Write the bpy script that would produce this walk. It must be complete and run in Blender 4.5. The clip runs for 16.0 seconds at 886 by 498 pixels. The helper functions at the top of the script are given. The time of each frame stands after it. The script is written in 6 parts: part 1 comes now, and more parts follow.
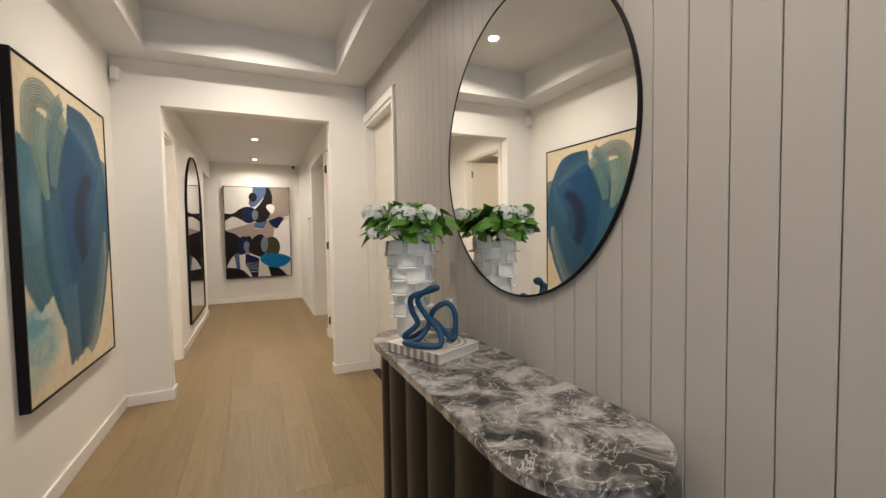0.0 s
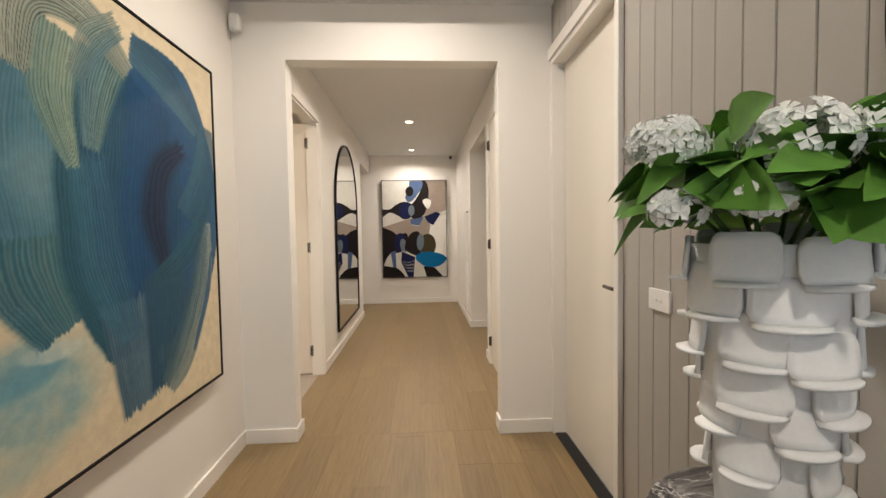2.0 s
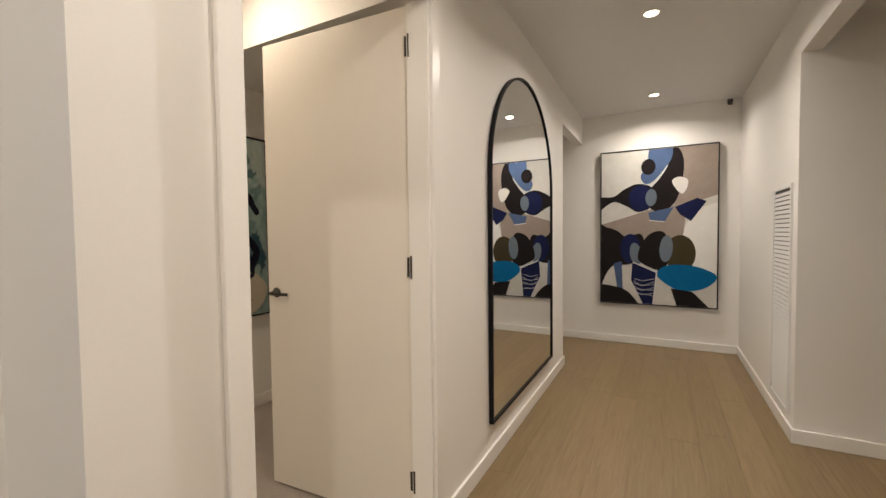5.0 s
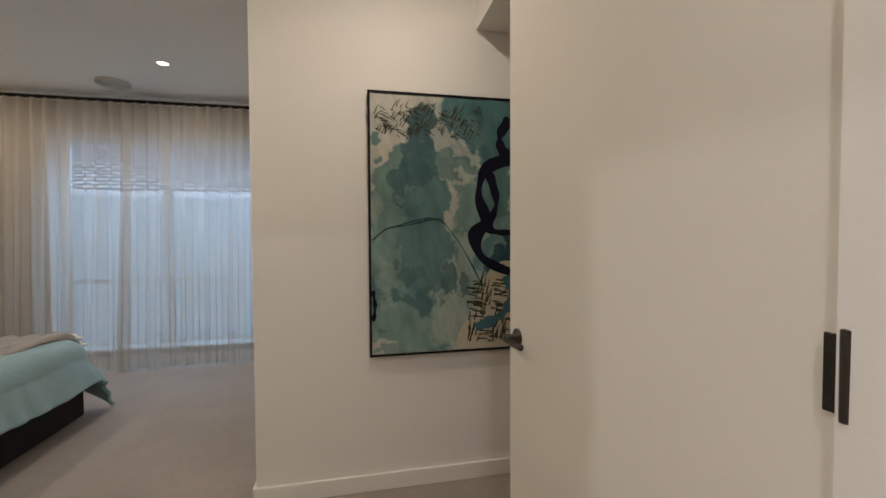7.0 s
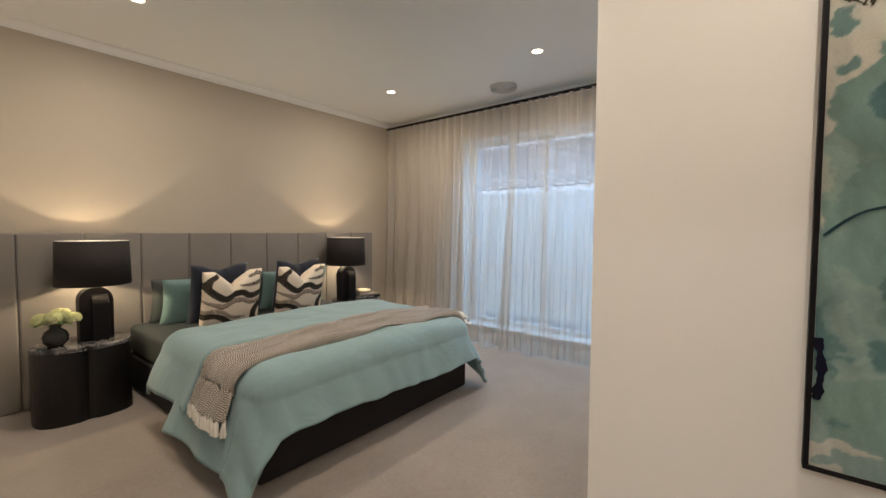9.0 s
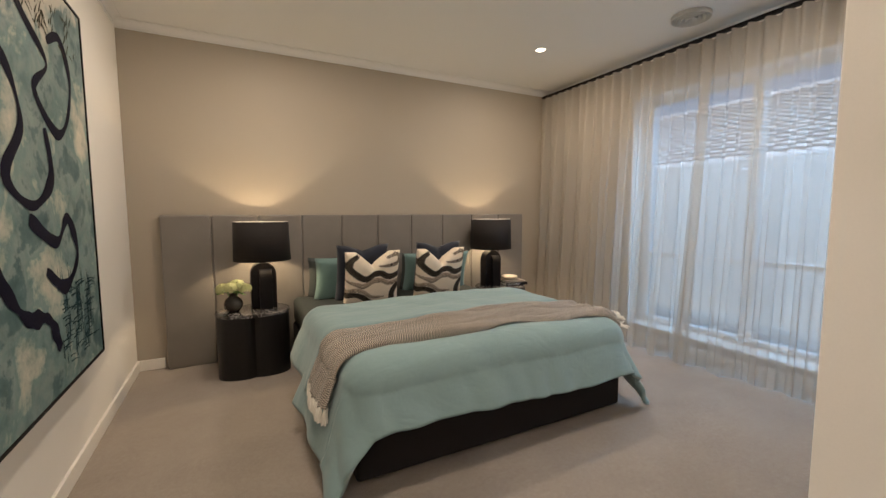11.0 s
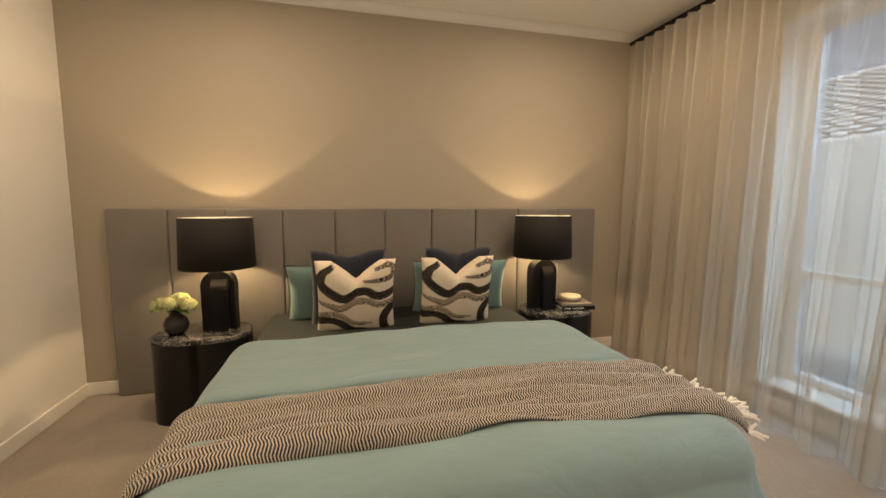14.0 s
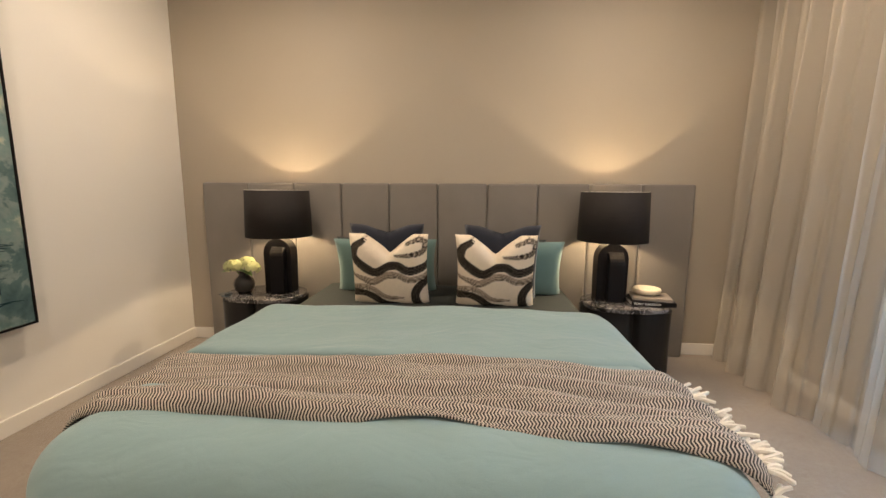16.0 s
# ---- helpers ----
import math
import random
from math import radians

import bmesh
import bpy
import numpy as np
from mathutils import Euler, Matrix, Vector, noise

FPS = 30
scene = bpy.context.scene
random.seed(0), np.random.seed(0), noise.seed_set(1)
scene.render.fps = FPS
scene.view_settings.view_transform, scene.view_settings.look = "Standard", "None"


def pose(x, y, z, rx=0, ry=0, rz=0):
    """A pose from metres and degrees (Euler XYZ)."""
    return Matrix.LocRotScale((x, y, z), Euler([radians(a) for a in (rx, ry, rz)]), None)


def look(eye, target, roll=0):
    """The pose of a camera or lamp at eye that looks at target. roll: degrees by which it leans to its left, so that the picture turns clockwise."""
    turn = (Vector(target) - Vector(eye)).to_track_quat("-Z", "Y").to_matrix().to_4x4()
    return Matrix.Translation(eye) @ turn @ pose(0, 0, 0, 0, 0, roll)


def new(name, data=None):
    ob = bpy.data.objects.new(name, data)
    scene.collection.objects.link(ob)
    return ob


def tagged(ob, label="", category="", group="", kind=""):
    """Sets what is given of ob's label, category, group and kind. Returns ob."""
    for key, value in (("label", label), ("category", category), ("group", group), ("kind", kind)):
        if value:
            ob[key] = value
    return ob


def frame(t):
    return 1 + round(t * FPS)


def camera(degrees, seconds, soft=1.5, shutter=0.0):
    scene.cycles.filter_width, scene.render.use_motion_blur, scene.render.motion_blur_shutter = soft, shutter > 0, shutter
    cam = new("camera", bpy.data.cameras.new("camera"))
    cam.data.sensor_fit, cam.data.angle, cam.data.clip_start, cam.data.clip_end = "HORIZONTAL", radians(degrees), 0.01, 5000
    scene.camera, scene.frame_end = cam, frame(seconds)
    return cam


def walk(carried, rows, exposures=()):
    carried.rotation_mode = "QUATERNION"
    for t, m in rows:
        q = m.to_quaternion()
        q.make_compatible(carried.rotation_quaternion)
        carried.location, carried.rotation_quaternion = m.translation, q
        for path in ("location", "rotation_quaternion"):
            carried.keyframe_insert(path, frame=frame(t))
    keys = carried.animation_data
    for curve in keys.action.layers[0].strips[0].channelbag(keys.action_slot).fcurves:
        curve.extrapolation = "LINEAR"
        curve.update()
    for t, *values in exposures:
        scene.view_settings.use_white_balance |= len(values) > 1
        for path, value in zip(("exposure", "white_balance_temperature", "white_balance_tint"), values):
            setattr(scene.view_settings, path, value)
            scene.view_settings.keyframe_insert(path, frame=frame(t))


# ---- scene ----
cam = camera(94.5, 16.0)
PATH = [
    (0, (0.2, 0.435, 1.358), (1.023, 2.256, 1.27), -0.9),
    (0.5, (0.306, 0.752, 1.345), (0.872, 2.668, 1.261), -0.9),
    (1, (0.358, 1.068, 1.332), (0.723, 3.032, 1.25), -1.0),
    (1.5, (0.341, 1.399, 1.332), (0.56, 3.386, 1.253), -0.9),
    (2, (0.341, 1.783, 1.323), (0.446, 3.778, 1.241), -0.9),
    (2.5, (0.344, 2.156, 1.316), (0.343, 4.155, 1.233), -0.8),
    (3, (0.317, 2.549, 1.35), (0.199, 4.544, 1.267), -0.8),
    (5.5, (0.252, 4.476, 1.34), (-0.982, 6.049, 1.27), -0.6),
    (6, (0.086, 4.79, 1.33), (-1.447, 6.072, 1.264), -0.5),
    (6.5, (-0.124, 5.027, 1.343), (-1.919, 5.906, 1.278), -0.4),
    (7, (-0.36, 5.14, 1.349), (-2.316, 5.551, 1.289), -0.3),
    (7.5, (-0.586, 5.191, 1.333), (-2.584, 5.106, 1.278), -0.1),
    (8, (-0.778, 5.211, 1.337), (-2.7, 4.664, 1.274), 0.1),
    (8.5, (-0.949, 5.176, 1.327), (-2.713, 4.235, 1.254), 0.2),
    (9, (-1.094, 5.12, 1.341), (-2.651, 3.868, 1.249), 0.3),
    (9.5, (-1.287, 5.076, 1.337), (-2.619, 3.589, 1.229), 0.3),
    (10, (-1.433, 5.044, 1.301), (-2.567, 3.4, 1.187), -0.2),
    (12.5, (-1.962, 4.611, 1.331), (-2.759, 2.789, 1.118), 0.1),
    (13, (-2.181, 4.417, 1.303), (-2.911, 2.567, 1.095), -0.1),
    (13.5, (-2.408, 4.252, 1.318), (-3.032, 2.363, 1.107), 0.1),
    (14, (-2.603, 4.109, 1.317), (-3.093, 2.181, 1.112), 0.0),
    (14.5, (-2.821, 4.052, 1.311), (-3.153, 2.092, 1.094), 0.0),
    (15, (-3.032, 4.01, 1.293), (-3.175, 2.027, 1.079), 0.2),
    (15.5, (-3.183, 4.001, 1.275), (-3.142, 2.017, 1.021), 0.4),
    (16, (-3.236, 4.006, 1.26), (-3.081, 2.033, 0.972), 0.3),
]
EXPOSURES = [(0.0, 0.0, 6300, 11), (2.5, 0.0, 6300, 11), (3.0, -0.08, 6300, 11), (5.5, -0.2, 5950, 11), (6.5, -0.32, 5300, 10), (7.0, -0.52, 5650, 10), (7.5, -0.5, 5800, 10), (8.5, 0.02, 5750, 10), (10.0, -0.12, 5600, 11),
             (12.5, -0.1, 6900, 12), (13.5, -0.15, 7200, 12), (14.5, -0.1, 7200, 12), (15.5, 0.05, 6700, 13), (16.0, 0.15, 6250, 13)]
walk(cam, [(t, look(eye, target, roll)) for t, eye, target, roll in PATH], EXPOSURES)

# ---- light ----
world = bpy.data.worlds.new("sky_world")
scene.world = world
world.use_nodes = True
sky = world.node_tree.nodes.new("ShaderNodeTexSky")
sky.sky_type, sky.sun_disc = "NISHITA", False
sky.dust_density = 4.0
sky.sun_elevation, sky.sun_rotation = radians(65), radians(90)
bg = world.node_tree.nodes["Background"]
bg.inputs["Strength"].default_value = 0.15
world.node_tree.links.new(sky.outputs["Color"], bg.inputs["Color"])
sun = new("sun", bpy.data.lights.new("sun", "SUN"))
sun.data.energy, sun.data.angle, sun.data.color = 4.5, radians(12), (1.0, 0.98, 0.95)
sun.matrix_world = look((0, 0, 0), (-0.42, 0.05, -0.90))

WARM, BED_WARM = (1.0, 0.88, 0.74), (1.0, 0.80, 0.58)
HALL_W, FOYER_W, BED_W, LAMP_W = 18.0, 25.0, 17.0, 15.0


def ceiling_lamp(x, y, z, watts, colour=WARM, spread=180):
    ob = new("downlight_lamp", bpy.data.lights.new("downlight_lamp", "AREA"))
    ob.data.shape, ob.data.size = "DISK", 0.075
    ob.data.energy, ob.data.color = watts, colour
    ob.data.spread = radians(spread)
    ob.location = (x, y, z)
    return ob


# ---- materials ----
def base_mat(name, rough=0.5, metal=0.0):
    m = bpy.data.materials.new(name)
    m.use_nodes = True
    b = m.node_tree.nodes["Principled BSDF"]
    b.inputs["Roughness"].default_value, b.inputs["Metallic"].default_value = rough, metal
    return m, m.node_tree, b


def node(nt, kind, **vals):
    n = nt.nodes.new(kind)
    for k, v in vals.items():
        if k in n.inputs:
            n.inputs[k].default_value = v
    return n


def ramp(nt, fac, stops, interp="LINEAR"):
    r = nt.nodes.new("ShaderNodeValToRGB")
    r.color_ramp.interpolation = interp
    els = r.color_ramp.elements
    while len(els) < len(stops):
        els.new(0.5)
    for e, (p, c) in zip(els, stops):
        e.position, e.color = p, (*c, 1)
    nt.links.new(fac, r.inputs["Fac"])
    return r.outputs["Color"]


def mix(nt, fac, a, b, blend="MIX"):
    m = nt.nodes.new("ShaderNodeMix")
    m.data_type, m.blend_type = "RGBA", blend
    for i, v in ((0, fac), (6, a), (7, b)):
        if isinstance(v, (float, int)):
            m.inputs[i].default_value = v
        elif isinstance(v, tuple):
            m.inputs[i].default_value = (*v, 1)
        else:
            nt.links.new(v, m.inputs[i])
    return m.outputs[2]


def math_node(nt, op, a, b=0.0, clamp=False):
    m = nt.nodes.new("ShaderNodeMath")
    m.operation, m.use_clamp = op, clamp
    for i, v in enumerate((a, b)):
        if isinstance(v, (float, int)):
            m.inputs[i].default_value = v
        else:
            nt.links.new(v, m.inputs[i])
    return m.outputs[0]


def coords(nt, scale=(1, 1, 1), kind="Object", rot=(0, 0, 0), loc=(0, 0, 0)):
    tc = nt.nodes.new("ShaderNodeTexCoord")
    mp = nt.nodes.new("ShaderNodeMapping")
    mp.inputs["Scale"].default_value, mp.inputs["Rotation"].default_value, mp.inputs["Location"].default_value = scale, rot, loc
    nt.links.new(tc.outputs[kind], mp.inputs["Vector"])
    return mp.outputs["Vector"]


def noise_tex(nt, vec, scale, detail=4.0, rough=0.55, distort=0.0):
    n = node(nt, "ShaderNodeTexNoise", Scale=scale, Detail=detail, Roughness=rough, Distortion=distort)
    nt.links.new(vec, n.inputs["Vector"])
    return n.outputs["Fac"]


def bump(nt, b, height, strength=0.2, distance=0.005):
    n = node(nt, "ShaderNodeBump", Strength=strength, Distance=distance)
    nt.links.new(height, n.inputs["Height"])
    nt.links.new(n.outputs["Normal"], b.inputs["Normal"])


def surface(name, colour, rough=0.5, vary=0.06, grain=60.0, large=1.5, bumpy=0.08, metal=0.0, stretch=(1, 1, 1), sheen=0.0, spec=0.3):
    """Paint, fabric or stone of one colour with fine grain and broad variation."""
    m, nt, b = base_mat(name, rough, metal)
    v = coords(nt, stretch)
    b.inputs["Specular IOR Level"].default_value = spec
    lo = tuple(max(0, c * (1 - vary)) for c in colour)
    hi = tuple(min(1, c * (1 + vary)) for c in colour)
    fine, broad = noise_tex(nt, v, grain), noise_tex(nt, v, large, 3)
    both = math_node(nt, "ADD", math_node(nt, "MULTIPLY", fine, 0.5), math_node(nt, "MULTIPLY", broad, 0.5))
    nt.links.new(ramp(nt, both, [(0.3, lo), (0.7, hi)]), b.inputs["Base Color"])
    nt.links.new(math_node(nt, "ADD", math_node(nt, "MULTIPLY", broad, 0.12), rough - 0.06), b.inputs["Roughness"])
    if sheen:
        b.inputs["Sheen Weight"].default_value = sheen
    if bumpy:
        bump(nt, b, fine, bumpy)
    return m


WHITE = surface("wall_paint", (0.84, 0.81, 0.76), 0.55, 0.02, 220, 0.8, 0.04)
TAUPE = surface("taupe_wall_paint", (0.41, 0.360, 0.292), 0.6, 0.03, 220, 0.8, 0.04)
CEIL = surface("ceiling_paint", (0.75, 0.74, 0.72), 0.7, 0.02, 160, 0.7, 0.03)
TRIM = surface("gloss_trim_paint", (0.83, 0.80, 0.75), 0.3, 0.02, 90, 1.0, 0.02)
DOORP = surface("door_paint", (0.78, 0.73, 0.65), 0.38, 0.02, 150, 0.9, 0.02)
PANELP = surface("grey_panel_paint", (0.41, 0.385, 0.35), 0.42, 0.03, 120, 0.9, 0.03)
GROOVE = surface("groove_paint", (0.40, 0.37, 0.335), 0.6, 0.03, 120, 0.9, 0.03)
BLACK = surface("black_satin", (0.008, 0.007, 0.008), 0.5, 0.2, 60, 2.0, 0.05, spec=0.15)
BLACKWOOD = surface("black_stained_wood", (0.010, 0.009, 0.009), 0.35, 0.35, 40, 3.0, 0.12, stretch=(6, 6, 0.4))
STEEL = surface("brushed_nickel", (0.42, 0.39, 0.35), 0.32, 0.1, 200, 3.0, 0.05, metal=1.0)
HINGE = surface("dark_hinge_steel", (0.09, 0.08, 0.07), 0.35, 0.2, 200, 3.0, 0.05, metal=1.0)
GRANITE_D = surface("dark_threshold", (0.02, 0.02, 0.02), 0.6, 0.2, 90, 3.0, 0.1)


def mirror_mat():
    m, nt, b = base_mat("mirror_silver", 0.01, 1.0)
    b.inputs["Base Color"].default_value = (0.93, 0.94, 0.93, 1)
    return m


def glass_mat():
    m, nt, b = base_mat("window_glass", 0.02)
    b.inputs["Transmission Weight"].default_value, b.inputs["IOR"].default_value = 1.0, 1.02
    b.inputs["Base Color"].default_value = (0.80, 0.91, 1.0, 1)
    return m


def glow(name, colour, strength):
    m, nt, b = base_mat(name, 0.5)
    b.inputs["Base Color"].default_value = (*colour, 1)
    b.inputs["Emission Color"].default_value, b.inputs["Emission Strength"].default_value = (*colour, 1), strength
    return m


def oak_mat():
    m, nt, b = base_mat("oak_floor", 0.42)
    info = nt.nodes.new("ShaderNodeObjectInfo")
    v = coords(nt, (14, 0.9, 1))
    off = node(nt, "ShaderNodeVectorMath")
    off.operation = "ADD"
    comb = nt.nodes.new("ShaderNodeCombineXYZ")
    for i in range(3):
        nt.links.new(math_node(nt, "MULTIPLY", info.outputs["Random"], 37.0 + 11 * i), comb.inputs[i])
    nt.links.new(v, off.inputs[0])
    nt.links.new(comb.outputs[0], off.inputs[1])
    g = noise_tex(nt, off.outputs[0], 3.5, 7, 0.6, 0.6)
    fine = noise_tex(nt, off.outputs[0], 16, 4, 0.6, 0.2)
    col = ramp(nt, g, [(0.25, (0.190, 0.126, 0.056)), (0.5, (0.256, 0.178, 0.084)), (0.8, (0.316, 0.226, 0.116))])
    shade = ramp(nt, info.outputs["Random"], [(0.0, (0.88, 0.87, 0.86)), (1.0, (1.08, 1.08, 1.07))])
    col = mix(nt, 1.0, col, shade, "MULTIPLY")
    col = mix(nt, math_node(nt, "MULTIPLY", fine, 0.25), col, (0.14, 0.09, 0.05))
    nt.links.new(col, b.inputs["Base Color"])
    nt.links.new(math_node(nt, "ADD", math_node(nt, "MULTIPLY", g, 0.2), 0.34), b.inputs["Roughness"])
    bump(nt, b, fine, 0.07, 0.0015)
    return m


def carpet_mat():
    m, nt, b = base_mat("loop_carpet", 0.95)
    v = coords(nt)
    f, br = noise_tex(nt, v, 420, 3, 0.7), noise_tex(nt, v, 2.2, 4, 0.6)
    mid = noise_tex(nt, v, 45, 3, 0.6)
    s = math_node(nt, "ADD", math_node(nt, "MULTIPLY", f, 0.45), math_node(nt, "ADD", math_node(nt, "MULTIPLY", br, 0.3), math_node(nt, "MULTIPLY", mid, 0.25)))
    nt.links.new(ramp(nt, s, [(0.32, (0.235, 0.195, 0.16)), (0.68, (0.43, 0.37, 0.315))]), b.inputs["Base Color"])
    b.inputs["Sheen Weight"].default_value = 0.2
    bump(nt, b, f, 0.6, 0.006)
    return m


MIRROR, GLASS, OAK, CARPET = mirror_mat(), glass_mat(), oak_mat(), carpet_mat()
GLOW = glow("downlight_glow", (1.0, 0.84, 0.60), 12.0)


# ---- mesh helpers ----
def mesh_of(name, bm, material, smooth=False):
    me = bpy.data.meshes.new(name)
    bm.normal_update()
    bm.to_mesh(me)
    bm.free()
    for mt in (material if isinstance(material, (list, tuple)) else [material]):
        me.materials.append(mt)
    if smooth:
        for p in me.polygons:
            p.use_smooth = True
    return me


def part(name, bm, material, parent=None, label="", smooth=False):
    ob = new(name, mesh_of(name, bm, material, smooth))
    if parent is not None:
        ob.parent = parent
    return tagged(ob, label)


def thing(name, label, category, loc=(0, 0, 0), rz=0, group="", kind=""):
    ob = new(name)
    ob.empty_display_size = 0.05
    ob.matrix_basis = pose(*loc, 0, 0, rz)
    return tagged(ob, label, category, group, kind)


def box(bm, x0, x1, y0, y1, z0, z1, bev=0.0, seg=2):
    vs = bmesh.ops.create_cube(bm, size=1.0, matrix=Matrix.LocRotScale(
        ((x0 + x1) / 2, (y0 + y1) / 2, (z0 + z1) / 2), None, (abs(x1 - x0), abs(y1 - y0), abs(z1 - z0))))["verts"]
    if bev:
        es = list({e for v in vs for e in v.link_edges})
        bmesh.ops.bevel(bm, geom=es, offset=bev, segments=seg, affect="EDGES", profile=0.5)
    return bm


def B(x0, x1, y0, y1, z0, z1, bev=0.0, seg=2):
    return box(bmesh.new(), x0, x1, y0, y1, z0, z1, bev, seg)


def prism(bm, pts, z0, z1, bev=0.0, m=None):
    """A solid of the outline pts (anticlockwise) between two heights."""
    lo = [bm.verts.new((x, y, z0)) for x, y in pts]
    hi = [bm.verts.new((x, y, z1)) for x, y in pts]
    n = len(pts)
    top, bot = bm.faces.new(hi), bm.faces.new(lo[::-1])
    for i in range(n):
        bm.faces.new((lo[i], lo[(i + 1) % n], hi[(i + 1) % n], hi[i]))
    if bev:
        bmesh.ops.bevel(bm, geom=list(top.edges) + list(bot.edges), offset=bev, segments=2, affect="EDGES", profile=0.5)
    if m is not None:
        bmesh.ops.transform(bm, matrix=m, verts=bm.verts)
    return bm


def lathe(bm, prof, n=32, loc=(0, 0, 0)):
    rings = [[bm.verts.new((loc[0] + r * math.cos(2 * math.pi * i / n), loc[1] + r * math.sin(2 * math.pi * i / n), loc[2] + z)) for i in range(n)] for r, z in prof]
    for a, b in zip(rings, rings[1:]):
        for i in range(n):
            bm.faces.new((a[i], a[(i + 1) % n], b[(i + 1) % n], b[i]))
    if prof[0][0] > 1e-4:
        bm.faces.new(rings[0][::-1])
    if prof[-1][0] > 1e-4:
        bm.faces.new(rings[-1])
    return bm


def tube(bm, pts, r, n=10, closed=False, caps=True):
    """A round bar along the points."""
    P = [Vector(p) for p in pts]
    k = len(P)
    rings, up = [], Vector((0.31, 0.2, 0.93)).normalized()
    for i in range(k):
        a = P[i - 1] if (closed or i > 0) else P[i]
        b = P[(i + 1) % k] if (closed or i < k - 1) else P[i]
        d = (b - a).normalized()
        s = d.cross(up)
        s = s.normalized() if s.length > 1e-4 else Vector((1, 0, 0))
        up = s.cross(d).normalized()
        rr = r(i / (k - 1)) if callable(r) else r
        rings.append([bm.verts.new(P[i] + rr * (math.cos(2 * math.pi * j / n) * s + math.sin(2 * math.pi * j / n) * up)) for j in range(n)])
    for i in range(k if closed else k - 1):
        a, b = rings[i], rings[(i + 1) % k]
        for j in range(n):
            bm.faces.new((a[j], a[(j + 1) % n], b[(j + 1) % n], b[j]))
    if caps and not closed:
        bm.faces.new(rings[0][::-1])
        bm.faces.new(rings[-1])
    return bm


def spline(pts, per=8, closed=False):
    """Catmull-Rom points through pts."""
    P, out = [Vector(p) for p in pts], []
    k = len(P)
    for i in range(k if closed else k - 1):
        p0 = P[i - 1] if (closed or i > 0) else P[i]
        p1, p2 = P[i], P[(i + 1) % k]
        p3 = P[(i + 2) % k] if (closed or i + 2 < k) else p2
        for j in range(per):
            t = j / per
            out.append(0.5 * ((2 * p1) + (p2 - p0) * t + (2 * p0 - 5 * p1 + 4 * p2 - p3) * t * t + (3 * p1 - p0 - 3 * p2 + p3) * t ** 3))
    if not closed:
        out.append(P[-1])
    return out


def capsule(x0, x1, y0, y1, n=16):
    """Outline with half-round ends along its longer side."""
    r = min(x1 - x0, y1 - y0) / 2
    out = []
    if y1 - y0 >= x1 - x0:
        cx = (x0 + x1) / 2
        for i in range(n + 1):
            a = math.pi * i / n
            out.append((cx + r * math.cos(a), y1 - r + r * math.sin(a)))
        for i in range(n + 1):
            a = math.pi + math.pi * i / n
            out.append((cx + r * math.cos(a), y0 + r + r * math.sin(a)))
    else:
        cy = (y0 + y1) / 2
        for i in range(n + 1):
            a = -math.pi / 2 + math.pi * i / n
            out.append((x1 - r + r * math.cos(a), cy + r * math.sin(a)))
        for i in range(n + 1):
            a = math.pi / 2 + math.pi * i / n
            out.append((x0 + r + r * math.cos(a), cy + r * math.sin(a)))
    return out


# ---- pigment laid on canvas and cloth in brush strokes ----
def value_noise(x, y, scale, seed, octaves=4):
    lattice = np.random.default_rng(seed).random((67, 67))
    total, amp, norm = np.zeros_like(x), 1.0, 0.0
    for k in range(octaves):
        fx, fy = x * scale + 31.7 + 5.3 * k, y * scale + 47.1 + 3.9 * k
        ix, iy = np.floor(fx).astype(int), np.floor(fy).astype(int)
        u, v = fx - ix, fy - iy
        u, v = u * u * (3 - 2 * u), v * v * (3 - 2 * v)
        a, b = lattice[ix % 67, iy % 67], lattice[(ix + 1) % 67, iy % 67]
        c, d = lattice[ix % 67, (iy + 1) % 67], lattice[(ix + 1) % 67, (iy + 1) % 67]
        total += amp * ((a * (1 - u) + b * u) * (1 - v) + (c * (1 - u) + d * u) * v)
        norm, amp, scale = norm + amp, amp * 0.55, scale * 2.03
    return total / norm


def smooth01(a):
    a = np.clip(a, 0, 1)
    return a * a * (3 - 2 * a)


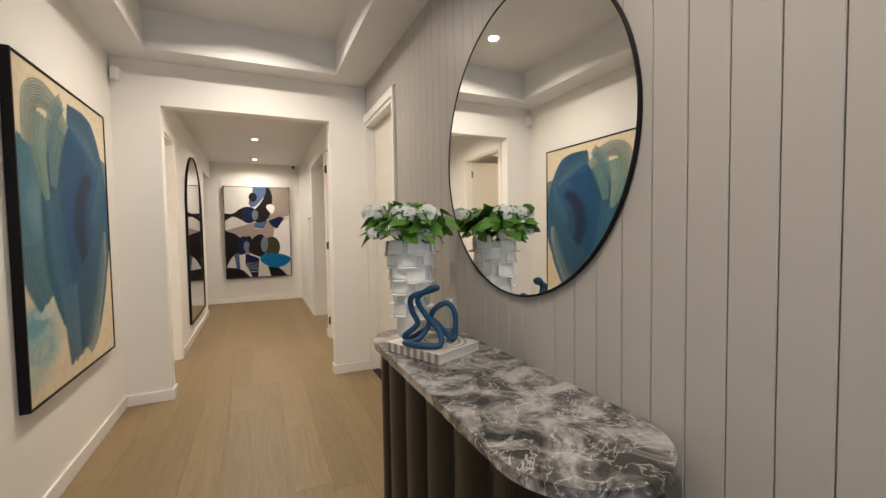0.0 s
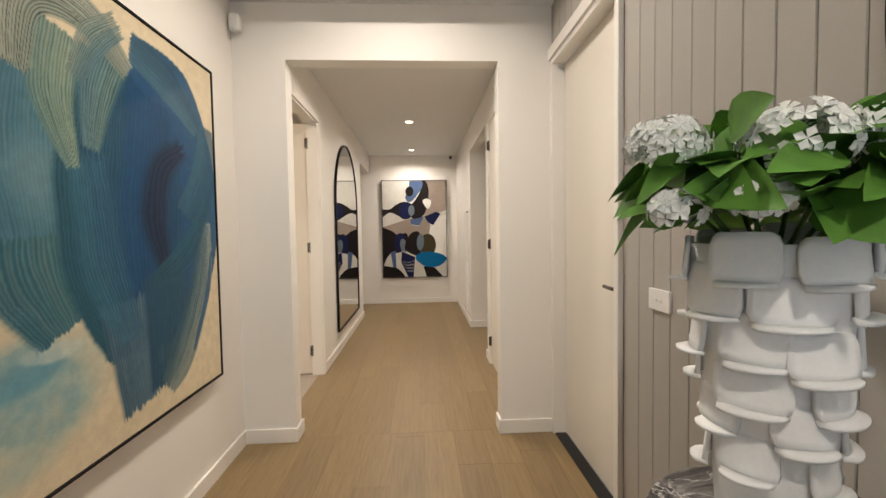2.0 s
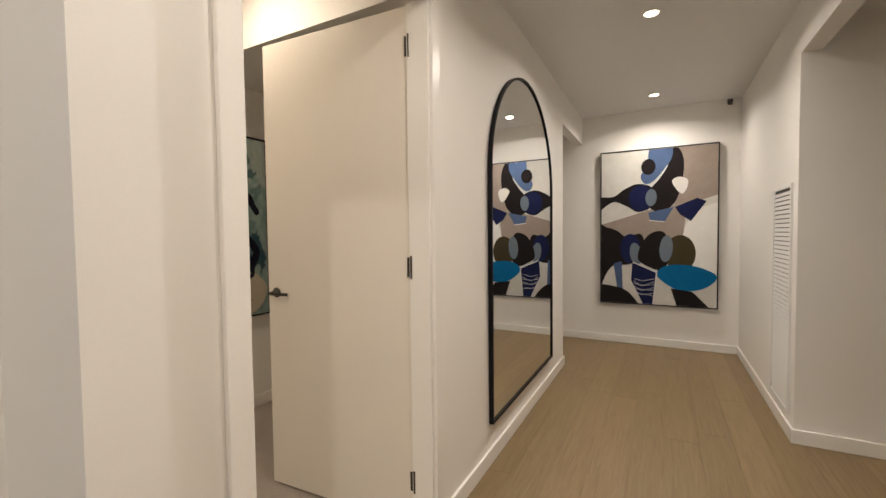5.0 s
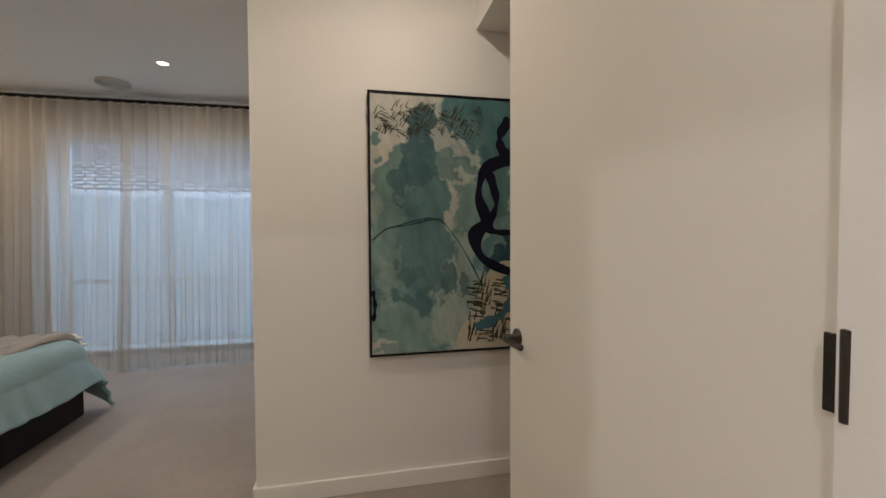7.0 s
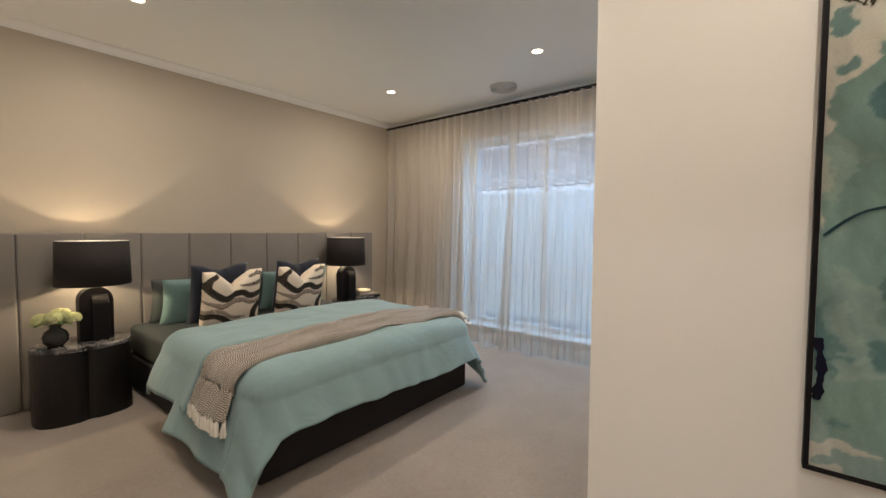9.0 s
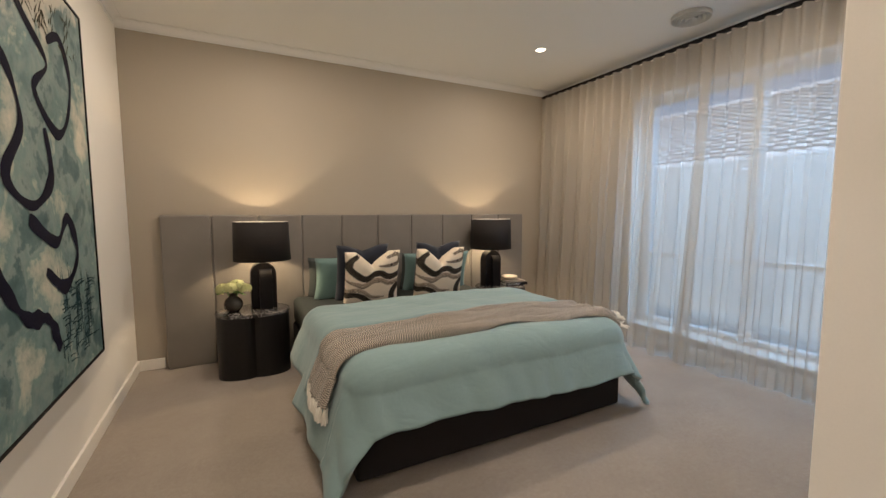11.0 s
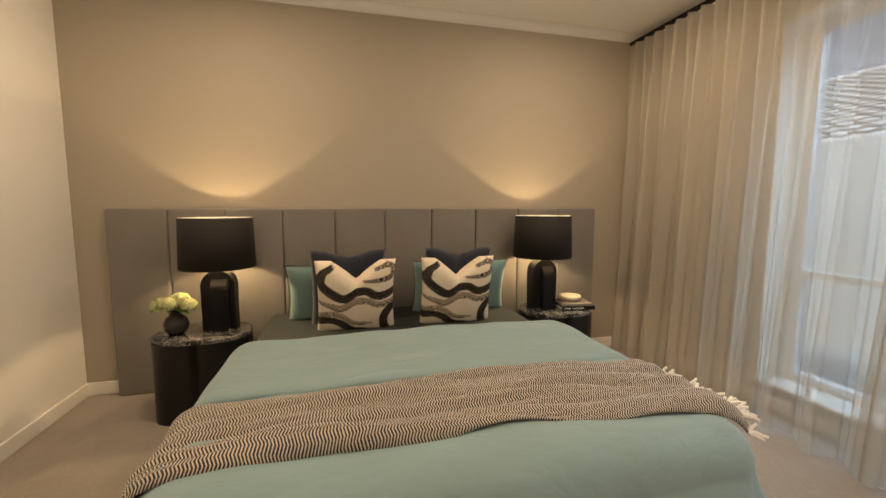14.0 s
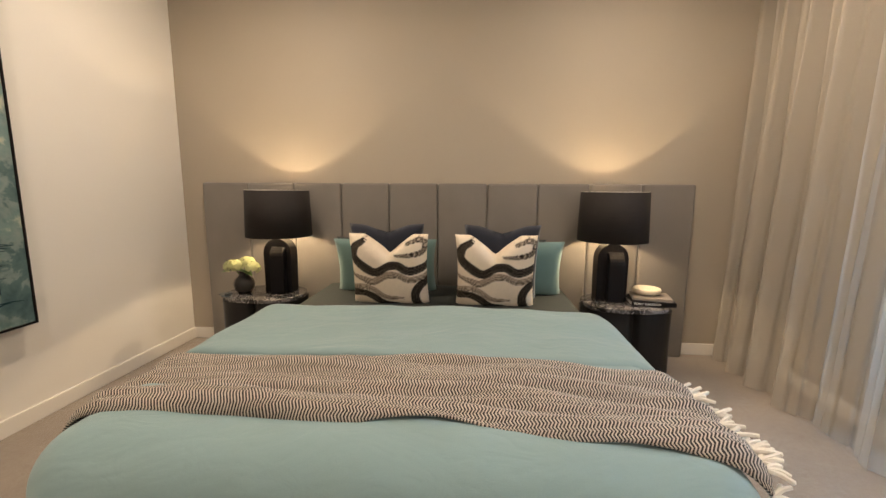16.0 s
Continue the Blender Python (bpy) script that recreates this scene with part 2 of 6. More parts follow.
def brush(col, x, y, pts, width, c0, c1, alpha=1.0, ribs=0, rib_colour=(0, 0, 0), rib=0.5, soft=0.15, rag=0.03, seed=1):
    """One loaded brush drawn along pts: colour runs from c0 to c1 across it, bristles leave ribs."""
    line = np.array([(p.x, p.y) for p in spline([(a, b, 0) for a, b in pts], 12)])
    k = len(line)
    best, idx = np.full(x.shape, 1e9), np.zeros(x.shape, int)
    for i in range(k):
        d = (x - line[i, 0]) ** 2 + (y - line[i, 1]) ** 2
        near = d < best
        best[near], idx[near] = d[near], i
    tan = np.gradient(line, axis=0)
    tan /= np.linalg.norm(tan, axis=1)[:, None] + 1e-9
    dx, dy = x - line[idx, 0], y - line[idx, 1]
    along, off = dx * tan[idx, 0] + dy * tan[idx, 1], -dx * tan[idx, 1] + dy * tan[idx, 0]
    step = np.linalg.norm(line[1] - line[0]) + 1e-9
    t = np.clip((idx + np.clip(along / step, -0.6, 0.6)) / (k - 1), 0, 1)
    w = np.interp(t, np.linspace(0, 1, len(width)), width) / 2
    warp = value_noise(x, y, 9.0, seed + 3) - 0.5
    e = off / w + 0.10 * warp
    bristle = value_noise(e * 6 + 9, t * 0.6, 3.0, seed + 5, 3)
    over = np.where((idx == 0) | (idx == k - 1), np.abs(along), 0.0)
    mask = smooth01((1 - np.abs(e)) / soft) * smooth01(1 - (over - rag * 2 * bristle) / (0.004 + rag * 0.4))
    f = smooth01((e + 1) / 2 + 0.5 * (bristle - 0.5))[:, None]
    ink = np.array(c0) * (1 - f) + np.array(c1) * f
    if ribs:
        r = 0.5 + 0.5 * np.sin(e * ribs * math.pi + 5.0 * (value_noise(e * 3, t * 1.5, 2.0, seed + 7, 2) - 0.5))
        r = r ** 2 * (0.35 + 0.65 * value_noise(e * 10, t * 4, 1.0, seed + 8, 2)) * rib * 1.6
        r = np.clip(r, 0, 1)
        ink = ink * (1 - r[:, None]) + np.array(rib_colour) * r[:, None]
    m = np.clip(mask * alpha * (0.92 + 0.2 * bristle), 0, 1)[:, None]
    col[:] = col * (1 - m) + ink * m


def blot(col, x, y, at, size, colour, alpha=1.0, rough=0.5, soft=0.25, seed=1):
    """A patch of thin paint with an uneven rim."""
    r = np.sqrt(((x - at[0]) / size[0]) ** 2 + ((y - at[1]) / size[1]) ** 2) + rough * (value_noise(x, y, 7.0, seed) - 0.5) * 2
    m = (smooth01((1 - r) / soft) * alpha * (0.75 + 0.5 * (value_noise(x, y, 16.0, seed + 2) - 0.25)))
    m = np.clip(m, 0, 1)[:, None]
    col[:] = col * (1 - m) + np.array(colour) * m


def pigment_mat(name, rough=0.55, weave=260.0, lift=0.12):
    m, nt, b = base_mat(name, rough)
    at = nt.nodes.new("ShaderNodeAttribute")
    at.attribute_name = "pigment"
    g = noise_tex(nt, coords(nt), weave, 3)
    nt.links.new(mix(nt, 1.0, at.outputs["Color"], ramp(nt, g, [(0.3, (0.93, 0.93, 0.93)), (0.7, (1.05, 1.05, 1.05))]), "MULTIPLY"), b.inputs["Base Color"])
    b.inputs["Specular IOR Level"].default_value = 0.2
    bump(nt, b, g, lift, 0.002)
    return m


def stain(me, col):
    """Keeps one pigment colour for each vertex of a mesh."""
    layer = me.color_attributes.new("pigment", "FLOAT_COLOR", "POINT")
    layer.data.foreach_set("color", np.concatenate([np.clip(col, 0, 1), np.ones((len(col), 1))], 1).astype(np.float32).ravel())


def canvas_sheet(parent, w, h, z, nx, ny, lay_paint, material):
    """A stretched canvas face at height z, painted by lay_paint(col, x, y)."""
    gx, gy = np.meshgrid(np.linspace(-w / 2, w / 2, nx + 1), np.linspace(-h / 2, h / 2, ny + 1))
    x, y = gx.ravel(), gy.ravel()
    i = (np.arange(ny)[:, None] * (nx + 1) + np.arange(nx)[None, :]).ravel()
    me = bpy.data.meshes.new("painted_face")
    me.from_pydata(np.stack([x, y, np.full_like(x, z)], 1).tolist(), [], np.stack([i, i + 1, i + nx + 2, i + nx + 1], 1).tolist())
    col = np.zeros((len(x), 3))
    lay_paint(col, x, y)
    stain(me, col)
    me.materials.append(material)
    ob = new("painted_face", me)
    ob.parent = parent
    return ob


def structure(name, bm, material, label, category):
    ob = part(name, bm, material)
    return tagged(ob, label, category, kind="structure")


# ---- the shell ----
XF, XP, YO = -0.80, 1.18, 4.40
XH, XR, YE = -0.60, 1.02, 9.50
XE, YB, XW, XA = -0.865, 0.82, -5.33, -2.54
ZF, ZT, ZH, ZB = 2.745, 3.03, 2.755, 2.83
YS = -1.6

bm = B(XE, XF, YS, 4.52, 0, 3.1)
box(bm, XE, -0.70, 4.52, 4.66, 0, 3.1)
structure("wall_foyer_west", bm, WHITE, "plain warm white painted plaster wall between foyer and bedroom", "wall")
bm = B(XF, -0.48, YO, 4.52, 0, 3.1)
box(bm, -0.48, 0.845, YO, 4.52, 2.40, 3.1)
box(bm, 0.845, 1.32, YO, 4.52, 0, 3.1)
structure("wall_opening", bm, WHITE, "white plaster wall with a square opening into the hall", "wall")
bm = B(-0.70, XH, 4.52, 4.765, 0, 3.1)
box(bm, -0.70, XH, 5.66, 8.33, 0, 3.1)
box(bm, -0.70, XH, 4.765, 5.66, 2.35, 3.1)
box(bm, -0.70, XH, 8.33, YE, 2.43, 3.1)
structure("wall_hall_west", bm, WHITE, "white hall wall with the bedroom doorway", "wall")
bm = B(XR, 1.12, 4.52, 4.95, 0, 3.1)
box(bm, XR, 1.12, 4.95, 5.80, 2.38, 3.1)
box(bm, XR, 1.12, 5.80, 6.02, 0, 3.1)
box(bm, XR, 1.12, 6.02, 7.40, 2.42, 3.1)
box(bm, XR, 1.12, 7.40, YE, 0, 3.1)
structure("wall_hall_east", bm, WHITE, "white hall wall with a cupboard door and a side opening", "wall")
structure("wall_hall_end", B(-2.4, 2.8, YE, 9.62, 0, 3.1), WHITE, "white end wall of the hall", "wall")
structure("wall_recess_west", B(-2.4, -2.3, 8.33, YE, 0, 3.1), WHITE, "plain white wall closing the end recess", "wall")
structure("wall_recess_south", B(-2.3, -0.70, 8.23, 8.33, 0, 3.1), WHITE, "plain white wall beside the end recess", "wall")
structure("wall_side_north", B(1.12, 2.7, 7.40, 7.50, 0, 3.1), WHITE, "plain white wall of the side passage", "wall")
structure("wall_side_east", B(2.7, 2.8, 5.9, 7.40, 0, 3.1), WHITE, "plain white wall of the side passage", "wall")
structure("wall_side_south", B(1.12, 2.7, 5.9, 6.02, 0, 3.1), WHITE, "plain white wall of the side passage", "wall")
bm = B(1.192, 1.32, YS, 3.50, 0, 3.1)
box(bm, 1.192, 1.32, 3.50, YO, 2.40, 3.1)
structure("wall_foyer_east", bm, GROOVE, "grey wall clad with vertical grooved boards", "wall")
bm = B(XE, -0.40, YS - 0.12, YS, 0, 3.1)
box(bm, 0.80, 1.32, YS - 0.12, YS, 0, 3.1)
box(bm, -0.40, 0.80, YS - 0.12, YS, 2.40, 3.1)
structure("wall_foyer_south", bm, WHITE, "white front wall round the glazed entrance", "wall")

structure("wall_bed_south", B(-5.6, XE, YB - 0.12, YB, 0, 3.1), TAUPE, "taupe painted wall behind the bed", "wall")
bm = B(-5.6, XW, YB, 2.03, 0, 3.1)
box(bm, -5.6, XW, 4.17, 4.75, 0, 3.1)
box(bm, -5.6, XW, 2.03, 4.17, 0, 0.17)
box(bm, -5.6, XW, 2.03, 4.17, 2.46, 3.1)
structure("wall_bed_west", bm, TAUPE, "taupe painted outer wall with a tall window", "wall")
structure("wall_bed_north", B(XW, XA - 0.1, 4.63, 4.75, 0, 3.1), WHITE, "plain white bedroom wall", "wall")
structure("wall_art", B(XA - 0.1, XA, 4.63, 7.1, 0, 3.1, 0.003), WHITE, "white wall facing the bedroom door", "wall")
structure("wall_vestibule_north", B(XA, -0.70, 7.0, 7.1, 0, 3.1), WHITE, "plain white wall closing the dressing passage", "wall")
structure("bulkhead", B(XA, -0.70, 5.79, 7.0, 2.475, 2.9), WHITE, "lowered white ceiling bulkhead beside the bedroom door", "bulkhead")

bm = B(XF, -0.527, YS, YO, ZF, 3.1)
box(bm, 0.876, 1.192, YS, YO, ZF, 3.1)
box(bm, -0.527, 0.876, 4.147, YO, ZF, 3.1)
box(bm, -0.527, 0.876, YS, -1.2, ZF, 3.1)
box(bm, -0.527, 0.876, -1.2, 4.147, ZT, 3.1)
structure("ceiling_foyer", bm, CEIL, "white foyer ceiling with a raised tray", "ceiling")
bm = B(XH, XR, 4.52, YE, ZH, 3.1)
structure("ceiling_hall", bm, CEIL, "flat white hall ceiling", "ceiling")
structure("ceiling_side", B(1.12, 2.7, 6.02, 7.40, ZH, 3.1), CEIL, "flat white passage ceiling", "ceiling")
structure("ceiling_recess", B(-2.3, -0.70, 8.33, YE, ZH, 3.1), CEIL, "flat white recess ceiling", "ceiling")
bm = B(XW, XE, YB, 4.63, ZB, 3.1)
box(bm, XA, XE, 4.63, 5.79, ZB, 3.1)
box(bm, XE, -0.70, 4.66, 5.79, ZB, 3.1)
structure("ceiling_bedroom", bm, CEIL, "flat white bedroom ceiling", "ceiling")

structure("subfloor", B(-2.4, 2.8, YS - 0.12, 9.62, -0.12, -0.016), GROOVE, "slab under the floor boards", "floor")
bm = B(-5.5, XE, YB, 4.75, -0.10, 0.0)
box(bm, XA - 0.1, -0.70, 4.75, 7.1, -0.10, 0.0)
box(bm, XE, -0.70, 4.66, 4.75, -0.10, 0.0)
box(bm, -0.70, -0.645, 4.765, 5.66, -0.10, 0.0)
structure("carpet_floor", bm, CARPET, "beige loop pile carpet across the bedroom", "carpet")


def cove(p, q, side, z, material, w=0.062):
    """A coved cornice from p to q; side: the way into the room."""
    bm = bmesh.new()
    prof = [(0, 0), (0, -w), (0.012, -w)]
    for i in range(7):
        a = math.pi / 2 * i / 6
        prof.append((0.012 + (w - 0.02) * (1 - math.cos(a)) , -w + 0.008 + (w - 0.016) * math.sin(a)))
    prof.append((w, -0.008))
    prof.append((w, 0))
    rows = [[bm.verts.new((x + side[0] * u, y + side[1] * u, z + v)) for u, v in prof] for x, y in (p, q)]
    n = len(prof)
    for i in range(n):
        bm.faces.new((rows[0][i], rows[0][(i + 1) % n], rows[1][(i + 1) % n], rows[1][i]))
    bm.faces.new(rows[0])
    bm.faces.new(rows[1][::-1])
    bmesh.ops.recalc_face_normals(bm, faces=bm.faces)
    structure("cornice", bm, material, "white coved cornice between wall and ceiling", "cornice")


cove((XW, YB), (XE, YB), (0, 1), ZB, CEIL)
cove((XE, YB + 0.075), (XE, 4.66), (-1, 0), ZB, CEIL)
cove((XW, YB + 0.075), (XW, 4.63), (1, 0), ZB, CEIL)
cove((XA, 4.63), (XA, 5.79), (1, 0), ZB, CEIL)
cove((XA + 0.075, 5.79), (-0.70, 5.79), (0, -1), ZB, CEIL)


def skirting(x0, x1, y0, y1, h=0.09):
    structure("baseboard", B(x0, x1, y0, y1, 0, h, 0.004), TRIM, "white painted square skirting board", "skirting")


T = 0.016
for r in ((XF, XF + T, YS, YO - T), (XF, -0.48 + T, YO - T, YO), (-0.48, -0.48 + T, YO, 4.52 + T), (0.845 - T, XP, YO - T, YO), (0.845 - T, 0.845, YO, 4.52),
          (XH, XH + T, 4.52, 4.70), (XH, XH + T, 5.73, 8.33 + T), (-2.3, XR, YE - T, YE), (XR - T, XR, 5.87, 6.02), (XR - T, XR, 7.40 - T, YE - T),
          (XR - T, 2.7, 7.40 - T, 7.40), (-0.70, XH, 8.33, 8.33 + T), (XE - T, XE, YB, 4.66), (XE - T - 0.18, XE - T, YB, YB + T), (-5.3, -4.82, YB, YB + T),
          (XA, XA + T, 4.63, 7.0), (XA - 0.1, XA + T, 4.63 - T, 4.63), (XW, XW + T, YB, 4.63), (XW, XA - 0.1, 4.63 - T, 4.63)):
    skirting(*r)


# ---- doors ----
def architrave(name, side, y0, y1, z, w=0.065, t=0.018):
    """Frame round an opening in a wall at x=side[0]; side[1]: the way the trim stands out."""
    x, d = side
    xa, xb = sorted((x, x + d * t))
    for nm, r in (("architrave", (y0 - w, y0, 0, z + w)), ("architrave", (y1, y1 + w, 0, z + w)), ("architrave", (y0, y1, z, z + w))):
        structure(nm, B(xa, xb, r[0], r[1], r[2], r[3], 0.004), TRIM, "white painted door architrave", "architrave")


def lever(parent, at, out, along):
    """A lever handle on a round rose; out and along: unit ways."""
    at, out, along = Vector(at), Vector(out), Vector(along)
    q = out.to_track_quat("Z", "Y").to_matrix().to_4x4()
    bm = lathe(bmesh.new(), [(0.001, 0), (0.026, 0), (0.026, 0.006), (0.022, 0.010), (0.011, 0.012), (0.010, 0.045), (0.001, 0.046)], 24)
    bmesh.ops.transform(bm, matrix=Matrix.Translation(at) @ q, verts=bm.verts)
    pts = spline([at + out * 0.042, at + out * 0.05 + along * 0.02, at + out * 0.05 + along * 0.06, at + out * 0.046 + along * 0.115], 5)
    tube(bm, pts, 0.009, 10)
    return part("door_handle", bm, HINGE, parent, "dark nickel lever handle", True)


def hinges(parent, x, y, heights):
    for z in heights:
        bm = lathe(bmesh.new(), [(0.001, -0.052), (0.006, -0.05), (0.0065, 0.05), (0.001, 0.052)], 12, (x, y, z))
        box(bm, x - 0.022, x + 0.022, y - 0.0015, y + 0.0015, z - 0.044, z + 0.044, 0.001, 1)
        part("hinge", bm, HINGE, parent, "steel butt hinge")


architrave("door", (XH, 1), 4.765, 5.66, 2.35)
for r in ((4.765, 4.775, 0, 2.35), (5.645, 5.66, 0, 2.35), (4.775, 5.645, 2.335, 2.35)):
    structure("door_jamb", B(-0.702, XH + 0.002, *r), TRIM, "white painted door lining", "door frame")
door = thing("door_1", "open white flush bedroom door with a lever handle", "door", (-0.702, 5.652, 0), 2.9, kind="structure")
part("leaf", B(-0.875, 0, 0.003, 0.041, 0.012, 2.335, 0.002), DOORP, door)
lever(door, (-0.815, 0.003, 1.045), (0, -1, 0), (1, 0, 0))
lever(door, (-0.815, 0.041, 1.045), (0, 1, 0), (1, 0, 0))
hinges(door, 0.008, -0.004, (0.23, 1.198, 2.16))
part("latch_plate", B(-0.8765, -0.8745, 0.012, 0.032, 0.98, 1.10), HINGE, door)

architrave("door", (XR, -1), 4.95, 5.80, 2.38)
door = thing("door_2", "closed white flush cupboard door in the hall", "door", (0, 0, 0), kind="structure")
part("leaf", B(XR + 0.004, XR + 0.042, 4.955, 5.795, 0.012, 2.372, 0.002), DOORP, door)
lever(door, (XR + 0.004, 5.02, 1.045), (-1, 0, 0), (0, 1, 0))
hinges(door, XR - 0.002, 5.797, (0.23, 1.198, 2.16))

for r in ((3.50, 3.52, 0, 2.40), (4.36, 4.40, 0, 2.40), (3.52, 4.36, 2.37, 2.40)):
    structure("door_jamb", B(XP, 1.32, *r), TRIM, "white painted door lining", "door frame")
structure("architrave", B(XP - 0.016, XP + 0.01, 3.46, 3.50, 0, 2.40, 0.004), TRIM, "white painted door architrave", "architrave")
structure("architrave", B(XP - 0.016, XP + 0.01, 3.46, YO, 2.40, 2.47, 0.004), TRIM, "white painted door head architrave", "architrave")
door = thing("door_3", "closed cream flush internal door with a lever handle", "door", (0, 0, 0), kind="structure")
part("leaf", B(1.262, 1.30, 3.523, 4.357, 0.012, 2.367, 0.002), DOORP, door)
lever(door, (1.262, 3.59, 1.05), (-1, 0, 0), (0, 1, 0))
structure("threshold", B(1.192, 1.262, 3.52, 4.36, -0.02, 0.006), GRANITE_D, "dark strip at the foot of the internal door", "threshold")

# the glazed entrance behind the start of the walk
door = thing("window_2", "glazed white entrance panel in the front wall", "window", (0, 0, 0), kind="structure")
for r in ((-0.40, -0.33, 0, 2.40), (0.73, 0.80, 0, 2.40), (-0.33, 0.73, 2.33, 2.40), (-0.33, 0.73, 0, 0.2)):
    part("window_frame", B(r[0], r[1], YS - 0.09, YS - 0.03, r[2], r[3], 0.004), TRIM, door)
pane = part("pane", B(-0.33, 0.73, YS - 0.063, YS - 0.057, 0.2, 2.33), GLASS, door)
pane.visible_shadow = False
entry = new("entrance_daylight", bpy.data.lights.new("entrance_daylight", "AREA"))
entry.data.shape, entry.data.size, entry.data.size_y, entry.data.energy, entry.data.color = "RECTANGLE", 1.0, 2.0, 14.0, (0.80, 0.90, 1.0)
entry.matrix_world = look((0.2, YS - 0.02, 1.3), (0.2, 3, 1.2))


# ---- downlights ----
def downlight(x, y, z, watts, colour=WARM, spread=180):
    t = thing("downlight", "round white recessed downlight, lit, in the ceiling", "downlight", (x, y, z), group="ceiling downlights")
    part("rim", lathe(bmesh.new(), [(0.042, -0.001), (0.043, -0.006), (0.052, -0.006), (0.055, -0.001)], 32), TRIM, t)
    part("lens", lathe(bmesh.new(), [(0.001, -0.0035), (0.042, -0.002)], 32), GLOW, t)
    ceiling_lamp(x, y, z - 0.012, watts, colour, spread)


for x, y in ((0.21, 5.17), (0.21, 7.15), (0.20, 8.95)):
    downlight(x, y, ZH, HALL_W, WARM, 152)
for x, y in ((0.21, 3.55), (0.21, 0.9)):
    downlight(x, y, ZT, FOYER_W, WARM, 152)
for x, y in ((-4.24, 1.86), (-1.97, 1.86), (-4.28, 3.55), (-1.97, 3.55)):
    downlight(x, y, ZB, BED_W, BED_WARM)
downlight(-1.7, 5.35, ZB, 13.5, BED_WARM)


# ---- fabrics, stone and plants ----
def marble_mat(name, dark, light, scale=5.0, veins=(0.62, 0.60, 0.57)):
    m, nt, b = base_mat(name, 0.14)
    v = coords(nt)
    n1 = noise_tex(nt, v, scale, 9, 0.66, 0.7)
    n2 = noise_tex(nt, v, scale * 1.7, 7, 0.6, 0.9)
    col = ramp(nt, n1, [(0.42, dark), (0.49, tuple(0.7 * a + 0.3 * c for a, c in zip(dark, light))), (0.53, tuple(0.4 * a + 0.6 * c for a, c in zip(dark, light))), (0.60, light)])
    vein = ramp(nt, n2, [(0.485, (0, 0, 0)), (0.5, (1, 1, 1)), (0.515, (0, 0, 0))])
    sep = nt.nodes.new("ShaderNodeRGBToBW")
    nt.links.new(vein, sep.inputs[0])
    nt.links.new(mix(nt, math_node(nt, "MULTIPLY", sep.outputs[0], 0.75), col, veins), b.inputs["Base Color"])
    b.inputs["Coat Weight"].default_value = 0.3
    return m


STONE = marble_mat("grey_marble", (0.035, 0.033, 0.033), (0.40, 0.38, 0.365), 5.5)
STONE_B = marble_mat("dark_marble", (0.02, 0.019, 0.02), (0.16, 0.15, 0.15), 9.0, (0.5, 0.48, 0.46))
LINEN = surface("headboard_linen", (0.205, 0.185, 0.165), 0.9, 0.14, 380, 3.0, 0.35, sheen=0.3)
DUVET = surface("sage_linen", (0.245, 0.352, 0.362), 0.85, 0.06, 420, 2.5, 0.15, sheen=0.25)


def rumple(m, scale, strength, distance):
    """Soft creases added over a fabric's weave."""
    nt = m.node_tree
    bs = nt.nodes["Principled BSDF"]
    old = bs.inputs["Normal"].links[0].from_socket
    n = node(nt, "ShaderNodeBump", Strength=strength, Distance=distance)
    nt.links.new(noise_tex(nt, coords(nt, (1, 1.6, 1)), scale, 3, 0.5, 1.2), n.inputs["Height"])
    nt.links.new(old, n.inputs["Normal"])
    nt.links.new(n.outputs["Normal"], bs.inputs["Normal"])


rumple(DUVET, 2.6, 0.4, 0.03)
rumple(DUVET, 9.0, 0.3, 0.010)
TEAL = surface("teal_cotton", (0.165, 0.265, 0.255), 0.85, 0.07, 420, 3.0, 0.15, sheen=0.2)
rumple(TEAL, 5.0, 0.3, 0.02)
CHARCOAL = surface("charcoal_sheet", (0.042, 0.048, 0.046), 0.85, 0.1, 420, 3.0, 0.15)
SMOKE = surface("dark_grey_cotton", (0.07, 0.08, 0.078), 0.85, 0.1, 420, 3.0, 0.15)
NAVY = surface("navy_velvet", (0.012, 0.016, 0.030), 0.8, 0.2, 300, 3.0, 0.15, sheen=0.3)
BASEF = surface("black_bed_fabric", (0.014, 0.012, 0.013), 0.8, 0.2, 300, 3.0, 0.2)
TASSEL = surface("cream_cotton_fringe", (0.80, 0.76, 0.68), 0.9, 0.1, 200, 6.0, 0.2)
SHADE = surface("black_lamp_shade", (0.022, 0.018, 0.017), 0.75, 0.2, 30, 4.0, 0.2, stretch=(1, 1, 14))
SHADE_IN = surface("white_shade_lining", (0.78, 0.74, 0.66), 0.7, 0.03, 90, 3.0, 0.02)
PLASTER = surface("white_vase_clay", (0.85, 0.85, 0.84), 0.75, 0.04, 120, 8.0, 0.12)
BLUE = surface("blue_glaze", (0.010, 0.060, 0.135), 0.42, 0.25, 90, 14.0, 0.1)
LEAF = surface("green_leaf", (0.095, 0.230, 0.032), 0.5, 0.35, 30, 8.0, 0.15)
PETAL = surface("white_petal", (0.80, 0.82, 0.78), 0.7, 0.05, 60, 12.0, 0.05)
PETAL_G = surface("pale_green_petal", (0.50, 0.52, 0.26), 0.7, 0.15, 60, 12.0, 0.05)
STEM = surface("green_stem", (0.06, 0.12, 0.03), 0.6, 0.2, 60, 8.0, 0.05)
PAPER = surface("book_pages", (0.70, 0.68, 0.64), 0.8, 0.05, 200, 6.0, 0.2, stretch=(1, 1, 20))
